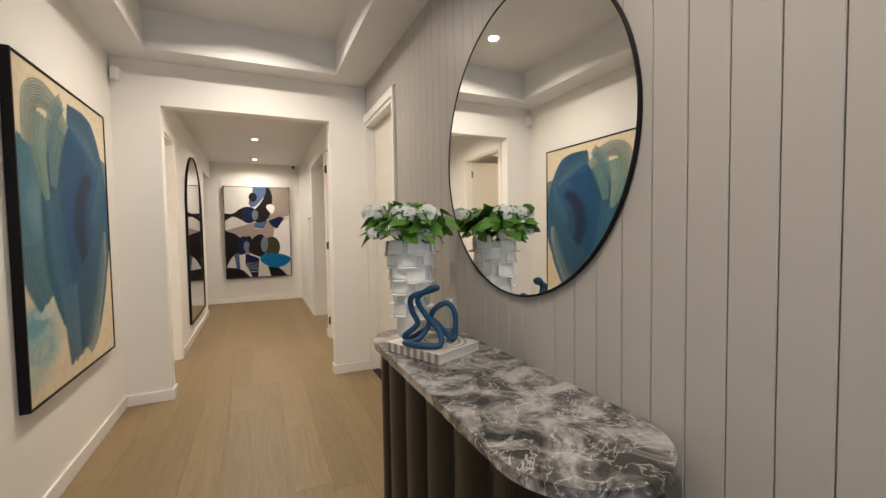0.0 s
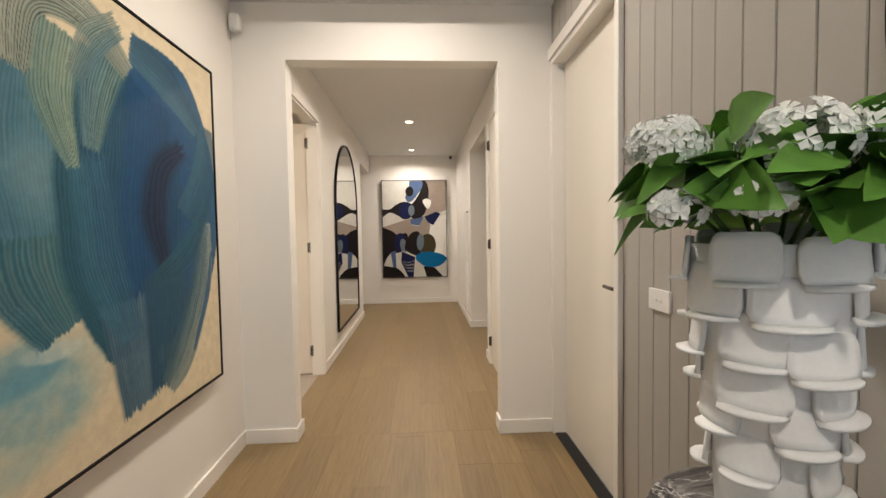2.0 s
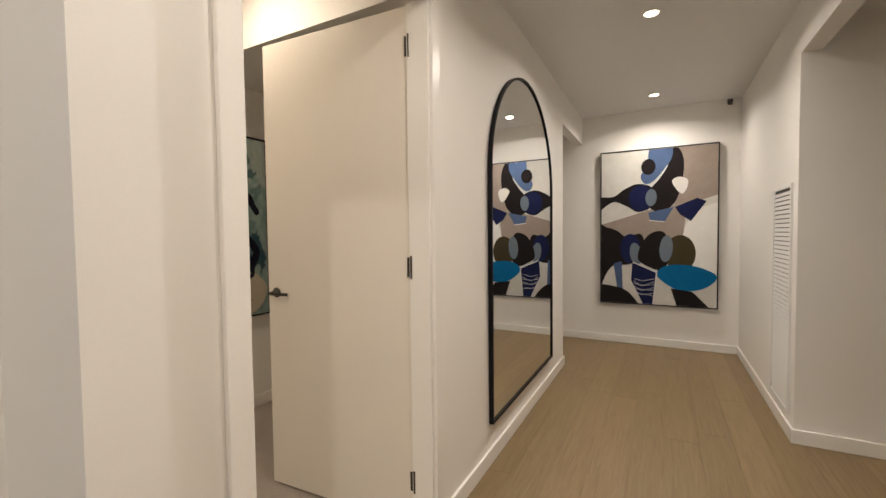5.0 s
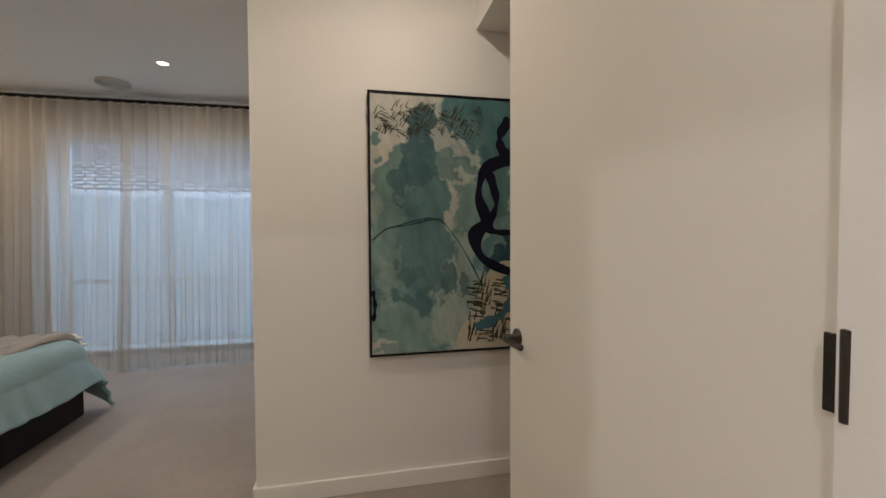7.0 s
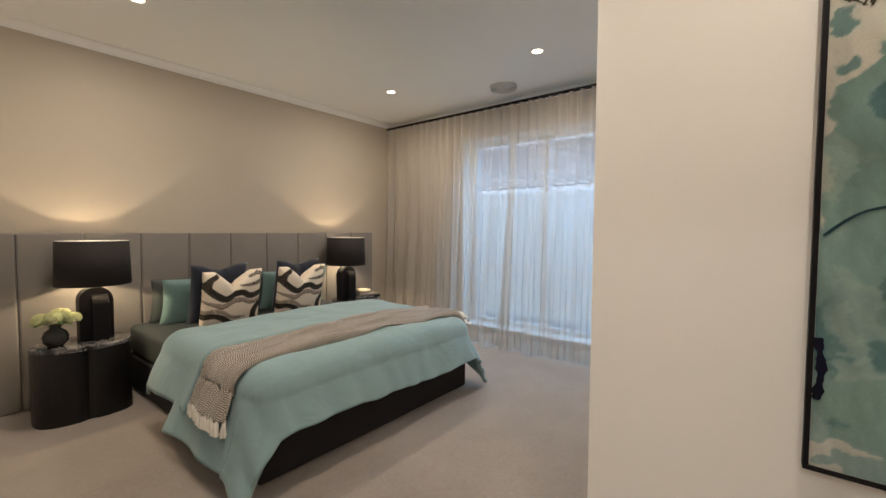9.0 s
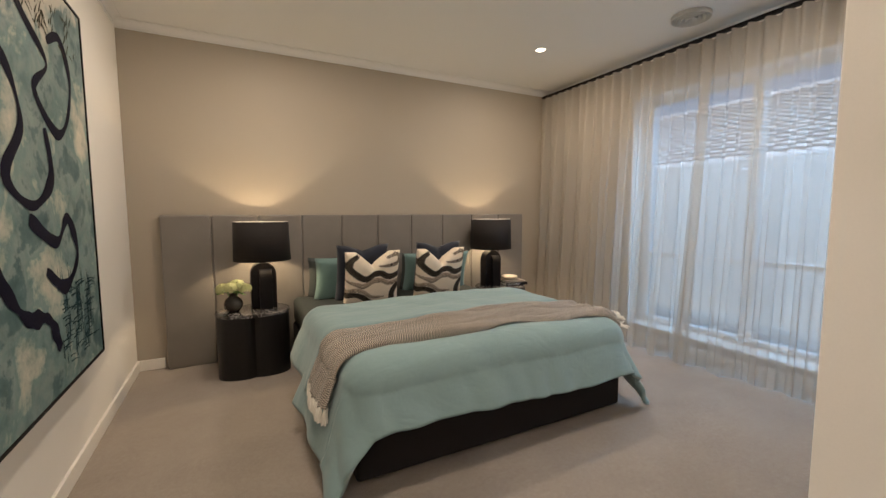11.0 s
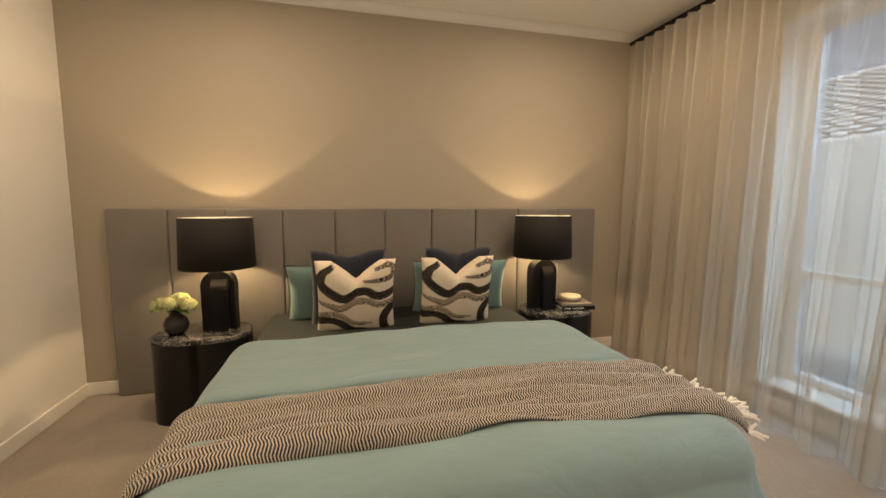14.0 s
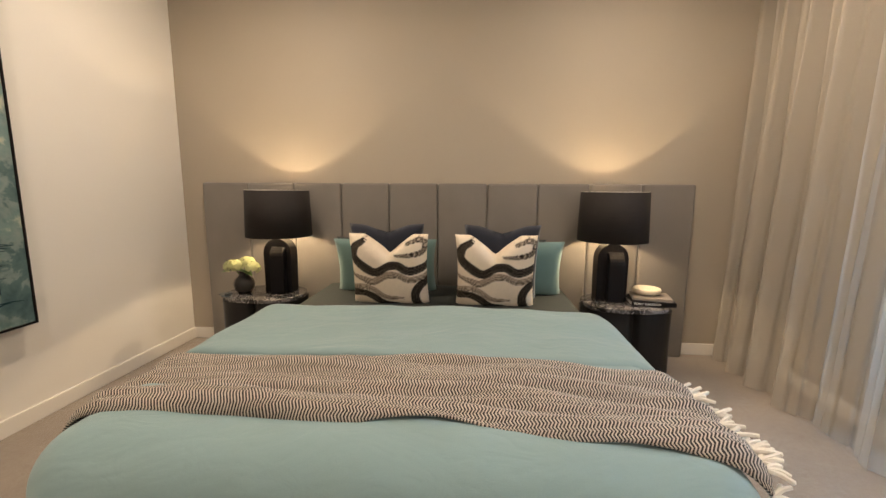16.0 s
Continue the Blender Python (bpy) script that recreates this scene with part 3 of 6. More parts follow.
BOOKW = surface("pale_book_cover", (0.62, 0.59, 0.53), 0.5, 0.06, 90, 9.0, 0.05)
BOOKB = surface("taupe_book_band", (0.28, 0.24, 0.20), 0.5, 0.08, 90, 9.0, 0.05)
INK = surface("white_ink", (0.8, 0.8, 0.78), 0.6, 0.02, 90, 9.0, 0.0)
BOWL = surface("cream_stone_bowl", (0.66, 0.58, 0.45), 0.6, 0.1, 60, 14.0, 0.1)
SMOKEGLASS = surface("dark_glass_vase", (0.030, 0.028, 0.026), 0.12, 0.2, 30, 9.0, 0.0)
PLASTIC = surface("white_plastic", (0.80, 0.79, 0.76), 0.35, 0.02, 60, 5.0, 0.0)
# dark grey painted in for shade behind vent and grille; also the sensor's body
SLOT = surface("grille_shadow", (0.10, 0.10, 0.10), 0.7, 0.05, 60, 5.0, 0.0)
FRAMEW = surface("window_frame_paint", (0.80, 0.81, 0.82), 0.4, 0.03, 80, 3.0, 0.02)
FENCE = surface("fence_boards", (0.50, 0.49, 0.47), 0.8, 0.12, 30, 2.0, 0.2, stretch=(6, 6, 0.6))
TILE = surface("roof_tiles", (0.52, 0.525, 0.54), 0.8, 0.15, 30, 2.0, 0.2)
# darker copy of the tile colour: shade on the row fronts put into colour
TILE_LIP_SHADE = surface("tile_lip_shade", (0.11, 0.11, 0.12), 0.85, 0.2, 30, 2.0, 0.2)
RENDER = surface("rendered_wall", (0.60, 0.57, 0.53), 0.8, 0.06, 60, 2.0, 0.1)
GRASS = surface("ground_gravel", (0.24, 0.25, 0.25), 0.9, 0.25, 40, 0.6, 0.3)


def throw_mat():
    m, nt, b = base_mat("herringbone_knit", 0.95)
    tc = nt.nodes.new("ShaderNodeUVMap")
    sp = nt.nodes.new("ShaderNodeSeparateXYZ")
    nt.links.new(tc.outputs[0], sp.inputs[0])
    u, v = sp.outputs[0], sp.outputs[1]
    tri = math_node(nt, "PINGPONG", v, 0.0075)
    ph = math_node(nt, "MULTIPLY", math_node(nt, "ADD", u, tri), 1 / 0.0095)
    fr = math_node(nt, "FRACT", ph)
    wob = noise_tex(nt, coords(nt), 90, 3)
    k = math_node(nt, "ADD", fr, math_node(nt, "MULTIPLY", math_node(nt, "SUBTRACT", wob, 0.5), 0.4))
    nt.links.new(ramp(nt, k, [(0.40, (0.62, 0.54, 0.45)), (0.50, (0.035, 0.030, 0.030))]), b.inputs["Base Color"])
    bump(nt, b, fr, 0.5, 0.004)
    b.inputs["Sheen Weight"].default_value = 0.2
    return m


def sheer_mat():
    m = bpy.data.materials.new("sheer_curtain_linen")
    m.use_nodes = True
    nt = m.node_tree
    nt.nodes.remove(nt.nodes["Principled BSDF"])
    out = nt.nodes["Material Output"]
    weave = noise_tex(nt, coords(nt, (1, 300, 300)), 3.0, 2)
    col = ramp(nt, weave, [(0.3, (0.62, 0.57, 0.50)), (0.7, (0.80, 0.75, 0.67))])
    dif, tra, clear = nt.nodes.new("ShaderNodeBsdfDiffuse"), nt.nodes.new("ShaderNodeBsdfTranslucent"), nt.nodes.new("ShaderNodeBsdfTransparent")
    nt.links.new(col, dif.inputs["Color"])
    nt.links.new(col, tra.inputs["Color"])
    a, c = nt.nodes.new("ShaderNodeMixShader"), nt.nodes.new("ShaderNodeMixShader")
    a.inputs[0].default_value, c.inputs[0].default_value = 0.42, 0.47
    nt.links.new(dif.outputs[0], a.inputs[1])
    nt.links.new(tra.outputs[0], a.inputs[2])
    nt.links.new(a.outputs[0], c.inputs[1])
    nt.links.new(clear.outputs[0], c.inputs[2])
    nt.links.new(c.outputs[0], out.inputs["Surface"])
    return m


def wave_paint(col, x, z):
    """Cream cloth with broad brushed black waves; x and z in half widths."""
    col[:] = np.array((0.82, 0.71, 0.57)) * (0.95 + 0.1 * value_noise(x, z, 20, 3)[:, None])
    K, S = (0.012, 0.010, 0.009), (0.055, 0.042, 0.032)
    line = dict(ribs=7, rib_colour=(0.52, 0.42, 0.33), soft=0.12, rag=0.05)
    brush(col, x, z, [(-0.95, -0.02), (-0.65, -0.12), (-0.38, -0.20), (-0.05, -0.03), (0.25, -0.02), (0.55, -0.14), (1.05, -0.05)], (0.08, 0.20, 0.20, 0.18, 0.2), S, (0.30, 0.23, 0.17), 0.95, rib=0.95, seed=3, **line)
    brush(col, x, z, [(-0.60, 0.86), (-0.80, 0.72), (-0.86, 0.46), (-0.62, 0.22), (-0.32, 0.06), (-0.02, 0.20), (0.24, 0.24), (0.55, 0.10), (1.05, 0.24)], (0.14, 0.24, 0.26, 0.22, 0.24, 0.22), K, K, 1.0, rib=0.14, seed=4, **line)
    brush(col, x, z, [(0.22, 0.50), (0.55, 0.52), (0.86, 0.60), (0.93, 0.80), (0.78, 0.90), (0.50, 0.80)], (0.06, 0.16, 0.16, 0.14, 0.08), S, K, 1.0, rib=0.85, seed=5, **line)
    brush(col, x, z, [(-1.02, -0.46), (-0.70, -0.34), (-0.42, -0.40), (-0.10, -0.62), (0.30, -0.66)], (0.14, 0.16, 0.16, 0.08), S, (0.32, 0.25, 0.18), 0.95, rib=0.95, seed=6, **line)
    brush(col, x, z, [(-1.05, -0.62), (-0.72, -0.52), (-0.45, -0.60), (-0.12, -0.84), (0.22, -0.92), (0.40, -1.02)], (0.20, 0.20, 0.22, 0.22, 0.14), K, K, 1.0, rib=0.14, seed=7, **line)
    brush(col, x, z, [(1.05, -0.22), (0.80, -0.30), (0.66, -0.58), (0.74, -0.90), (0.92, -1.02)], (0.22, 0.24, 0.24, 0.2), K, K, 1.0, rib=0.10, seed=8, **line)


THROW, SHEER, WAVES = throw_mat(), sheer_mat(), pigment_mat("wave_print_cotton", 0.85, 320.0, 0.2)

# ---- outside the window ----
structure("ground", B(-120, 120, -120, 120, -0.4, -0.05), GRASS, "pale ground outside the house", "ground")
fence = thing("fence", "tall pale boundary fence of upright boards", "fence", (0, 0, 0))
for i in range(46):
    part("paling", B(-7.42, -7.40 + 0.004 * (i % 2), -2 + 0.2 * i, -2 + 0.2 * i + 0.198, -0.3, 1.97), FENCE, fence)
part("rail", B(-7.47, -7.42, -2, 7.2, 1.60, 1.70), FENCE, fence)
house = thing("neighbour_house", "neighbouring house with rendered wall and tiled roof", "house", (0, 0, 0))
part("wall", B(-16, -9.6, -6, 12, -0.3, 2.12), RENDER, house)
roof = bmesh.new()
for i in range(22):
    x0, z0 = -9.1 - 0.26 * i, 2.20 + 0.105 * i
    for j in range(70):
        y0 = -7 + 0.2857 * j
        q = [roof.verts.new(p) for p in ((x0, y0, z0), (x0 + 0.01, y0 + 0.14, z0 + 0.03), (x0, y0 + 0.2857, z0), (x0 - 0.29, y0 + 0.2857, z0 + 0.07), (x0 - 0.29, y0 + 0.14, z0 + 0.10), (x0 - 0.29, y0, z0 + 0.07),
                                         (x0, y0, z0 - 0.07), (x0, y0 + 0.2857, z0 - 0.07))]
        roof.faces.new((q[0], q[1], q[4], q[5]))
        roof.faces.new((q[1], q[2], q[3], q[4]))
        # front lip takes the dark colour that stands for shade under each row
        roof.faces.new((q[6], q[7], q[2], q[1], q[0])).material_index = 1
part("roof", roof, [TILE, TILE_LIP_SHADE], house)
part("ridge", B(-15.1, -14.75, -7, 13, 4.36, 4.56, 0.05), TILE, house)
part("eave_lining", B(-9.6, -9.06, -7, 13, 2.06, 2.10), RENDER, house)
part("gutter", B(-9.10, -8.98, -7, 13, 2.08, 2.20, 0.01), FRAMEW, house, "grey metal gutter")

# ---- bedroom window and curtains ----
win = thing("window_1", "tall aluminium bedroom window with a low transom", "window", (0, 0, 0), kind="structure")
for r in ((2.03, 2.14, 0.17, 2.46), (4.06, 4.17, 0.17, 2.46), (2.14, 4.06, 2.39, 2.46), (2.14, 4.06, 0.17, 0.23), (3.03, 3.12, 0.23, 2.39)):
    part("window_frame", B(-5.57, -5.50, r[0], r[1], r[2], r[3], 0.004), FRAMEW, win)
for y0, y1 in ((2.14, 3.03), (3.12, 4.06)):
    part("transom", B(-5.565, -5.505, y0, y1, 0.86, 0.91, 0.004), FRAMEW, win)
    for z0, z1 in ((0.23, 0.86), (0.91, 2.39)):
        p = part("pane", B(-5.538, -5.532, y0, y1, z0, z1), GLASS, win)
        p.visible_shadow = False
part("window_sill", B(-5.50, -5.29, 2.0, 4.20, 0.15, 0.175, 0.004), TRIM, win)
for r in ((2.03, 2.042, 0.175, 2.448), (4.158, 4.17, 0.175, 2.448), (2.03, 4.17, 2.448, 2.46)):
    part("reveal", B(-5.498, -5.328, *r), TRIM, win, "white painted window reveal")

skylight = new("window_skylight", bpy.data.lights.new("window_skylight", "AREA"))
skylight.data.shape, skylight.data.size, skylight.data.size_y = "RECTANGLE", 3.2, 1.8
skylight.data.energy, skylight.data.color = 150.0, (0.45, 0.72, 1.0)
skylight.matrix_world = look((-6.7, 3.1, 3.75), (-5.3, 3.1, 0.9))


def curtain(y0, y1, seed, label):
    rnd = random.Random(seed)
    bm = bmesh.new()
    ny, nz = int((y1 - y0) / 0.012), 26
    ph = [rnd.uniform(-0.5, 0.5) for _ in range(80)]
    rows = []
    for j in range(nz + 1):
        t = j / nz
        z = 0.012 + (2.735 - 0.012) * (1 - t)
        row = []
        for i in range(ny + 1):
            y = y0 + (y1 - y0) * i / ny
            k = y / 0.112
            n = noise.noise(Vector((y * 2.3, (1 - t) * 0.25 + seed, t * 1.2)))
            broad = noise.noise(Vector((y * 1.1 + 4.0, seed * 2.0, t * 0.5)))
            amp = (0.034 - 0.022 * t ** 0.8) * (1 + 0.7 * n)
            x = -5.165 + 0.110 * t ** 1.3 + amp * math.sin(2 * math.pi * k + 1.6 * t * n) + t ** 0.7 * (0.055 * math.sin(math.pi * k * 0.93 + 2.2 * broad + seed) * (0.8 + broad) + 0.05 * broad)
            dz = 0.02 * t * noise.noise(Vector((y * 4, seed, 3))) if j == nz else 0
            row.append(bm.verts.new((x, y + 0.02 * t * math.sin(4 * math.pi * k), max(0.004, z + dz))))
        rows.append(row)
    for a, b in zip(rows, rows[1:]):
        for i in range(ny):
            bm.faces.new((a[i], a[i + 1], b[i + 1], b[i]))
    EDGE = {c: [tuple(r[c].co) for r in rows] for c in (0, ny)}
    t = thing("curtain", label, "curtain", (0, 0, 0), group="sheer curtains")
    part("drape", bm, SHEER, t, "", True)
    for col in (0, ny):
        edge = bmesh.new()
        for u, v in zip(EDGE[col], EDGE[col][1:]):
            w = 0.045 if col == 0 else -0.045
            q = [edge.verts.new(c) for c in ((u[0] + 0.003, u[1], u[2]), (u[0] + 0.003, u[1] + w, u[2]), (v[0] + 0.003, v[1] + w, v[2]), (v[0] + 0.003, v[1], v[2]))]
            edge.faces.new(q)
        part("side_hem", edge, SHEER, t, "doubled linen edge hem")
    hem = bmesh.new()
    tube(hem, [(-5.19, y0 + 0.01, 2.735), (-5.19, y1 - 0.01, 2.735)], 0.006, 6)
    part("heading_tape", hem, SHADE_IN, t)
    return t


curtain(YB + 0.015, 2.87, 3, "floor-length pleated sheer linen curtain over wall and window")
curtain(2.79, 4.61, 8, "floor-length pleated sheer linen curtain across the window")
rail = thing("curtain_rail", "slim black curtain track under the ceiling", "curtain rail", (0, 0, 0))
part("track", B(-5.185, -5.145, YB + 0.01, 4.62, 2.738, 2.765, 0.004), BLACK, rail)
for y in (YB + 0.3, 2.6, 4.5):
    part("bracket", B(XW, -5.165, y, y + 0.02, 2.745, 2.760), BLACK, rail)

# ---- bed ----
CX, HEAD, FOOT, HW = -2.998, 0.915, 3.13, 0.905
hb = thing("headboard", "wide grey linen channelled headboard fixed along the wall", "headboard", (0, 0, 0))
for i in range(10):
    x1 = -1.085 - 0.373 * i
    part("panel", B(x1 - 0.373 + 0.002, x1 - 0.002, YB + 0.004, YB + 0.09, 0.0, 1.305, 0.018, 3), LINEN, hb, "", True)

bed = thing("bed", "king bed with black upholstered base and charcoal sheet", "bed", (0, 0, 0))
part("base", B(CX - HW, CX + HW, HEAD, FOOT - 0.01, 0.02, 0.30, 0.02, 3), BASEF, bed)
part("mattress", B(CX - HW + 0.005, CX + HW - 0.005, HEAD, FOOT - 0.03, 0.30, 0.535, 0.05, 4), CHARCOAL, bed, "charcoal fitted sheet over the mattress", True)
for sx in (-0.8, 0.8):
    for yy in (1.1, 2.95):
        part("foot", lathe(bmesh.new(), [(0.03, 0), (0.03, 0.03)], 12, (CX + sx, yy, 0)), BLACK, bed)


def drape(s, v, top, r=0.10, flare=0.10, grow=0.0):
    """A point of cloth laid over the bed: s across from its middle, v along it."""
    hw, ft = HW + 0.015 + grow - r, FOOT + 0.03 + grow - r
    a, b = max(0.0, abs(s) - hw), max(0.0, v - ft)
    d = math.hypot(a, b)
    if d < 1e-6:
        return Vector((CX + s, v, top))
    if d < r * math.pi / 2:
        out, down = r * math.sin(d / r), r * (1 - math.cos(d / r))
    else:
        e = d - r * math.pi / 2
        out, down = r + flare * e, r + 0.99 * e
    return Vector((CX + math.copysign(min(abs(s), hw) + out * a / d, s), min(v, ft) + out * b / d, top - down))


def cloth(s0, s1, v0, v1, ns, nv, top, wrinkle, skew=None, r=0.10, grow=0.0, seed=0.0, flare=0.10, puff=0.0, floor=0.03):
    bm = bmesh.new()
    uv = bm.loops.layers.uv.new("UVMap")
    grid, par = [], {}
    for j in range(nv + 1):
        row = []
        for i in range(ns + 1):
            s, v = s0 + (s1 - s0) * i / ns, v0 + (v1 - v0) * j / nv
            if skew:
                s, v = skew(s, v)
            p = drape(s, v, top, r, flare, grow)
            hang = max(0.0, top - p.z - 0.05)
            n = noise.noise(Vector((s * 2.2 + seed, v * 2.6, seed))) + 0.5 * noise.noise(Vector((s * 5.1, v * 6.3 + seed, 2.0)))
            p.z += wrinkle * n + puff * (1 - min(1, hang * 4)) * math.cos(min(1, abs(s) / 0.95) * math.pi / 2) * 0.6
            if hang > 0:
                fold = (math.sin(s * 15 + seed * 3 + 2 * n) * (0.6 + n) + 0.7 * math.sin(s * 31 + 3 * n)) * (1 if v > FOOT - 0.05 else 0.0) + math.sin(v * 11 + seed) * (1 if abs(s) > HW - 0.05 else 0.0)
                k = 0.055 * min(1, hang * 2.5) * (fold * 0.30 + 0.55 * n)
                out = Vector((p.x - CX, 0, 0)).normalized() if abs(s) > HW - 0.05 else Vector((0, 0, 0))
                if v > FOOT - 0.05:
                    out = out + Vector((0, 1, 0))
                if out.length:
                    p += out.normalized() * k
            p.z = max(p.z, floor)
            vert = bm.verts.new(p)
            par[vert] = (s, v)
            row.append(vert)
        grid.append(row)
    for a, b in zip(grid, grid[1:]):
        for i in range(ns):
            f = bm.faces.new((a[i], a[i + 1], b[i + 1], b[i]))
            for lp in f.loops:
                lp[uv].uv = par[lp.vert]
    return bm, grid


def thick(ob, t):
    m = ob.modifiers.new("thickness", "SOLIDIFY")
    m.thickness, m.offset = t, -1.0
    return ob


duvet = thing("duvet", "sage green linen duvet turned back across the bed", "duvet", (0, 0, 0))


def corner(s, v):
    c = max(0.0, (abs(s) - 0.75) / 0.58) ** 1.2
    e = max(0.0, (v - 2.95) / 0.565)
    return s + math.copysign(0.03 * c * e, s), v + (0.05 * c - 0.012 * math.sin(s * 3)) * e


bm, g = cloth(-1.30, 1.33, 2.35, FOOT + 0.285, 160, 84, 0.590, 0.018, skew=corner, r=0.12, seed=1.3, puff=0.03, flare=0.38)
bmesh.ops.reverse_faces(bm, faces=bm.faces)
thick(part("cover", bm, DUVET, duvet, "", True), 0.028)
bm, g = cloth(-1.20, 1.22, 1.90, 2.555, 110, 40, 0.616, 0.014, skew=lambda s, v: (s, v + 0.05 * math.cos(s * 1.2) - 0.03), r=0.12, grow=0.02, seed=4.1, puff=0.03, flare=0.40)
for i, v in enumerate(g[0]):
    v.co.z -= 0.07
for i, v in enumerate(g[1]):
    v.co.z -= 0.025
for i, v in enumerate(g[-1]):
    v.co.z -= 0.012
bmesh.ops.reverse_faces(bm, faces=bm.faces)
thick(part("turned_edge", bm, DUVET, duvet, "", True), 0.022)


def throw_skew(s, v):
    k = (v - 2.60) / 0.44
    e = 0.018 * math.sin(s * 5 + 1) + 0.012 * math.sin(s * 11)
    wide = 2.60 + k * (0.37 + 0.09 * max(0.0, -s) + 0.03 * max(0.0, s))
    return s, wide + e * (k - 0.3)


throw = thing("throw_blanket", "black and cream herringbone knitted throw with tasselled ends", "throw", (0, 0, 0))
bm, g = cloth(-0.97, 1.19, 2.60, 3.04, 150, 34, 0.634, 0.0, skew=throw_skew, r=0.12, grow=0.048, seed=2.2, puff=0.03, flare=0.44)
for j, row in enumerate(g):
    for i, v in enumerate(row):
        s = -0.97 + 2.16 * i / 150
        fold = math.sin(j * 0.85 + 3.0 * noise.noise(Vector((s * 1.1, 3.0, 1.0)))) * noise.noise(Vector((s * 1.3, j * 0.12, 7.0)))
        w = 0.9 * fold + noise.noise(Vector((s * 1.7, j * 0.26 + 0.35 * math.sin(s * 2.3), 5.0))) + 0.5 * noise.noise(Vector((s * 3.2, j * 0.55, 9.0)))
        v.co.z += 0.036 * w + 0.007 * math.sin(j * 1.25 + 4.0 * noise.noise(Vector((s * 1.4, 1.0, 2.0)))) - (0.014 if j in (0, 34) else 0) if v.co.z > 0.5 else 0
        v.co.x += 0.025 * w if v.co.z < 0.5 else 0
bmesh.ops.reverse_faces(bm, faces=bm.faces)
ends = [[v.co.copy() for v in (row[0] for row in g)], [v.co.copy() for v in (row[-1] for row in g)]]
thick(part("blanket", bm, THROW, throw, "", True), 0.008)
rnd = random.Random(4)
for e, pts in enumerate(ends):
    for q in range(0, len(pts), 2):
        p = pts[q] + Vector((0, 0, 0.008))
        bm = bmesh.new()
        for k in range(6):
            d = Vector((rnd.uniform(-0.055, -0.03), rnd.uniform(-0.03, 0.03), rnd.uniform(-0.02, 0.02))) if e == 0 else Vector((rnd.uniform(0.0, 0.02), rnd.uniform(-0.02, 0.02), -0.07))
            mid = p + d * 0.5 + Vector((rnd.uniform(-0.006, 0.006), rnd.uniform(-0.006, 0.006), 0.004))
            tube(bm, spline([p, mid, p + d], 3), lambda t: 0.0075 - 0.002 * t, 6)
        part("tassel", bm, TASSEL, throw, "cream cotton tassel")


def cushion(name, label, w, h, depth, material, loc, tilt, rz, dent=0.0, roll=0, group="pillows on the bed", lay_paint=None):
    """A stuffed square cushion standing on its edge, leaning back by tilt."""
    bm = bmesh.new()
    n = 22 if lay_paint is None else 84
    sides = []
    for side in (1, -1):
        grid = []
        for j in range(n + 1):
            row = []
            for i in range(n + 1):
                u, v = 2 * i / n - 1, 2 * j / n - 1
                e = max(0.0, (1 - u ** 4) * (1 - v ** 4))
                pin = 1 - 0.05 * (1 - abs(u) ** 2) * abs(v) ** 3 - 0.0
                pinx = 1 - 0.06 * (1 - abs(v) ** 2) * abs(u) ** 3
                x, z = u * w / 2 * pinx, v * h / 2 * pin
                z -= dent * (max(0.0, 1 - abs(u) / 0.62) ** 1.15) * max(0, (v + 0.4) / 1.4) ** 2
                y = -side * depth / 2 * e ** 0.42 + 0.006 * noise.noise(Vector((u * 2.5, v * 2.5, side * 3 + w))) * e
                y -= side * -0.02 * dent / 0.08 * math.exp(-(u / 0.12) ** 2) * max(0, v) if dent else 0
                row.append(bm.verts.new((x, y, z)))
            grid.append(row)
        for a, b in zip(grid, grid[1:]):
            for i in range(n):
                q = (a[i], a[i + 1], b[i + 1], b[i])
                bm.faces.new(q if side == 1 else q[::-1])
        sides.append(grid)
    bmesh.ops.remove_doubles(bm, verts=bm.verts, dist=0.0006)
    ob = part(name, bm, material, None, "", True)
    if lay_paint is not None:
        co = np.empty(len(ob.data.vertices) * 3)
        ob.data.vertices.foreach_get("co", co)
        co = co.reshape(-1, 3)
        pigment = np.zeros((len(co), 3))
        lay_paint(pigment, co[:, 0] / (w / 2), co[:, 2] / (h / 2))
        stain(ob.data, pigment)
    ob.matrix_basis = Matrix.Translation(loc) @ pose(0, 0, h / 2, 0, 0, rz) @ pose(0, 0, 0, tilt, roll, 0)
    return tagged(ob, label, "pillow", group)


MZ = 0.535
for cx in (-2.52, -3.44):
    cushion("pillow", "dark grey cotton pillow leaning on the headboard", 0.60, 0.40, 0.15, SMOKE, (cx, 1.03, MZ - 0.02), 12, 180)
for cx, r in ((-2.61, 183), (-3.48, 177)):
    cushion("pillow", "sage green cotton pillow propped upright", 0.72, 0.41, 0.14, TEAL, (cx, 1.17, MZ - 0.02), 14, r)
cushion("navy_cushion", "navy velvet square cushion behind the patterned one", 0.49, 0.54, 0.14, NAVY, (-2.655, 1.31, MZ - 0.03), 12, 184, 0.05)
cushion("navy_cushion", "navy velvet square cushion behind the patterned one", 0.49, 0.54, 0.14, NAVY, (-3.41, 1.32, MZ - 0.03), 12, 183, 0.05)
cushion("wave_cushion", "cream square cushion with brushed black waves", 0.50, 0.49, 0.16, WAVES, (-2.70, 1.47, MZ - 0.03), 12, 180, 0.125, lay_paint=wave_paint)
cushion("wave_cushion", "cream square cushion with brushed black waves", 0.50, 0.49, 0.16, WAVES, (-3.365, 1.47, MZ - 0.03), 12, 180, 0.125, lay_paint=wave_paint)


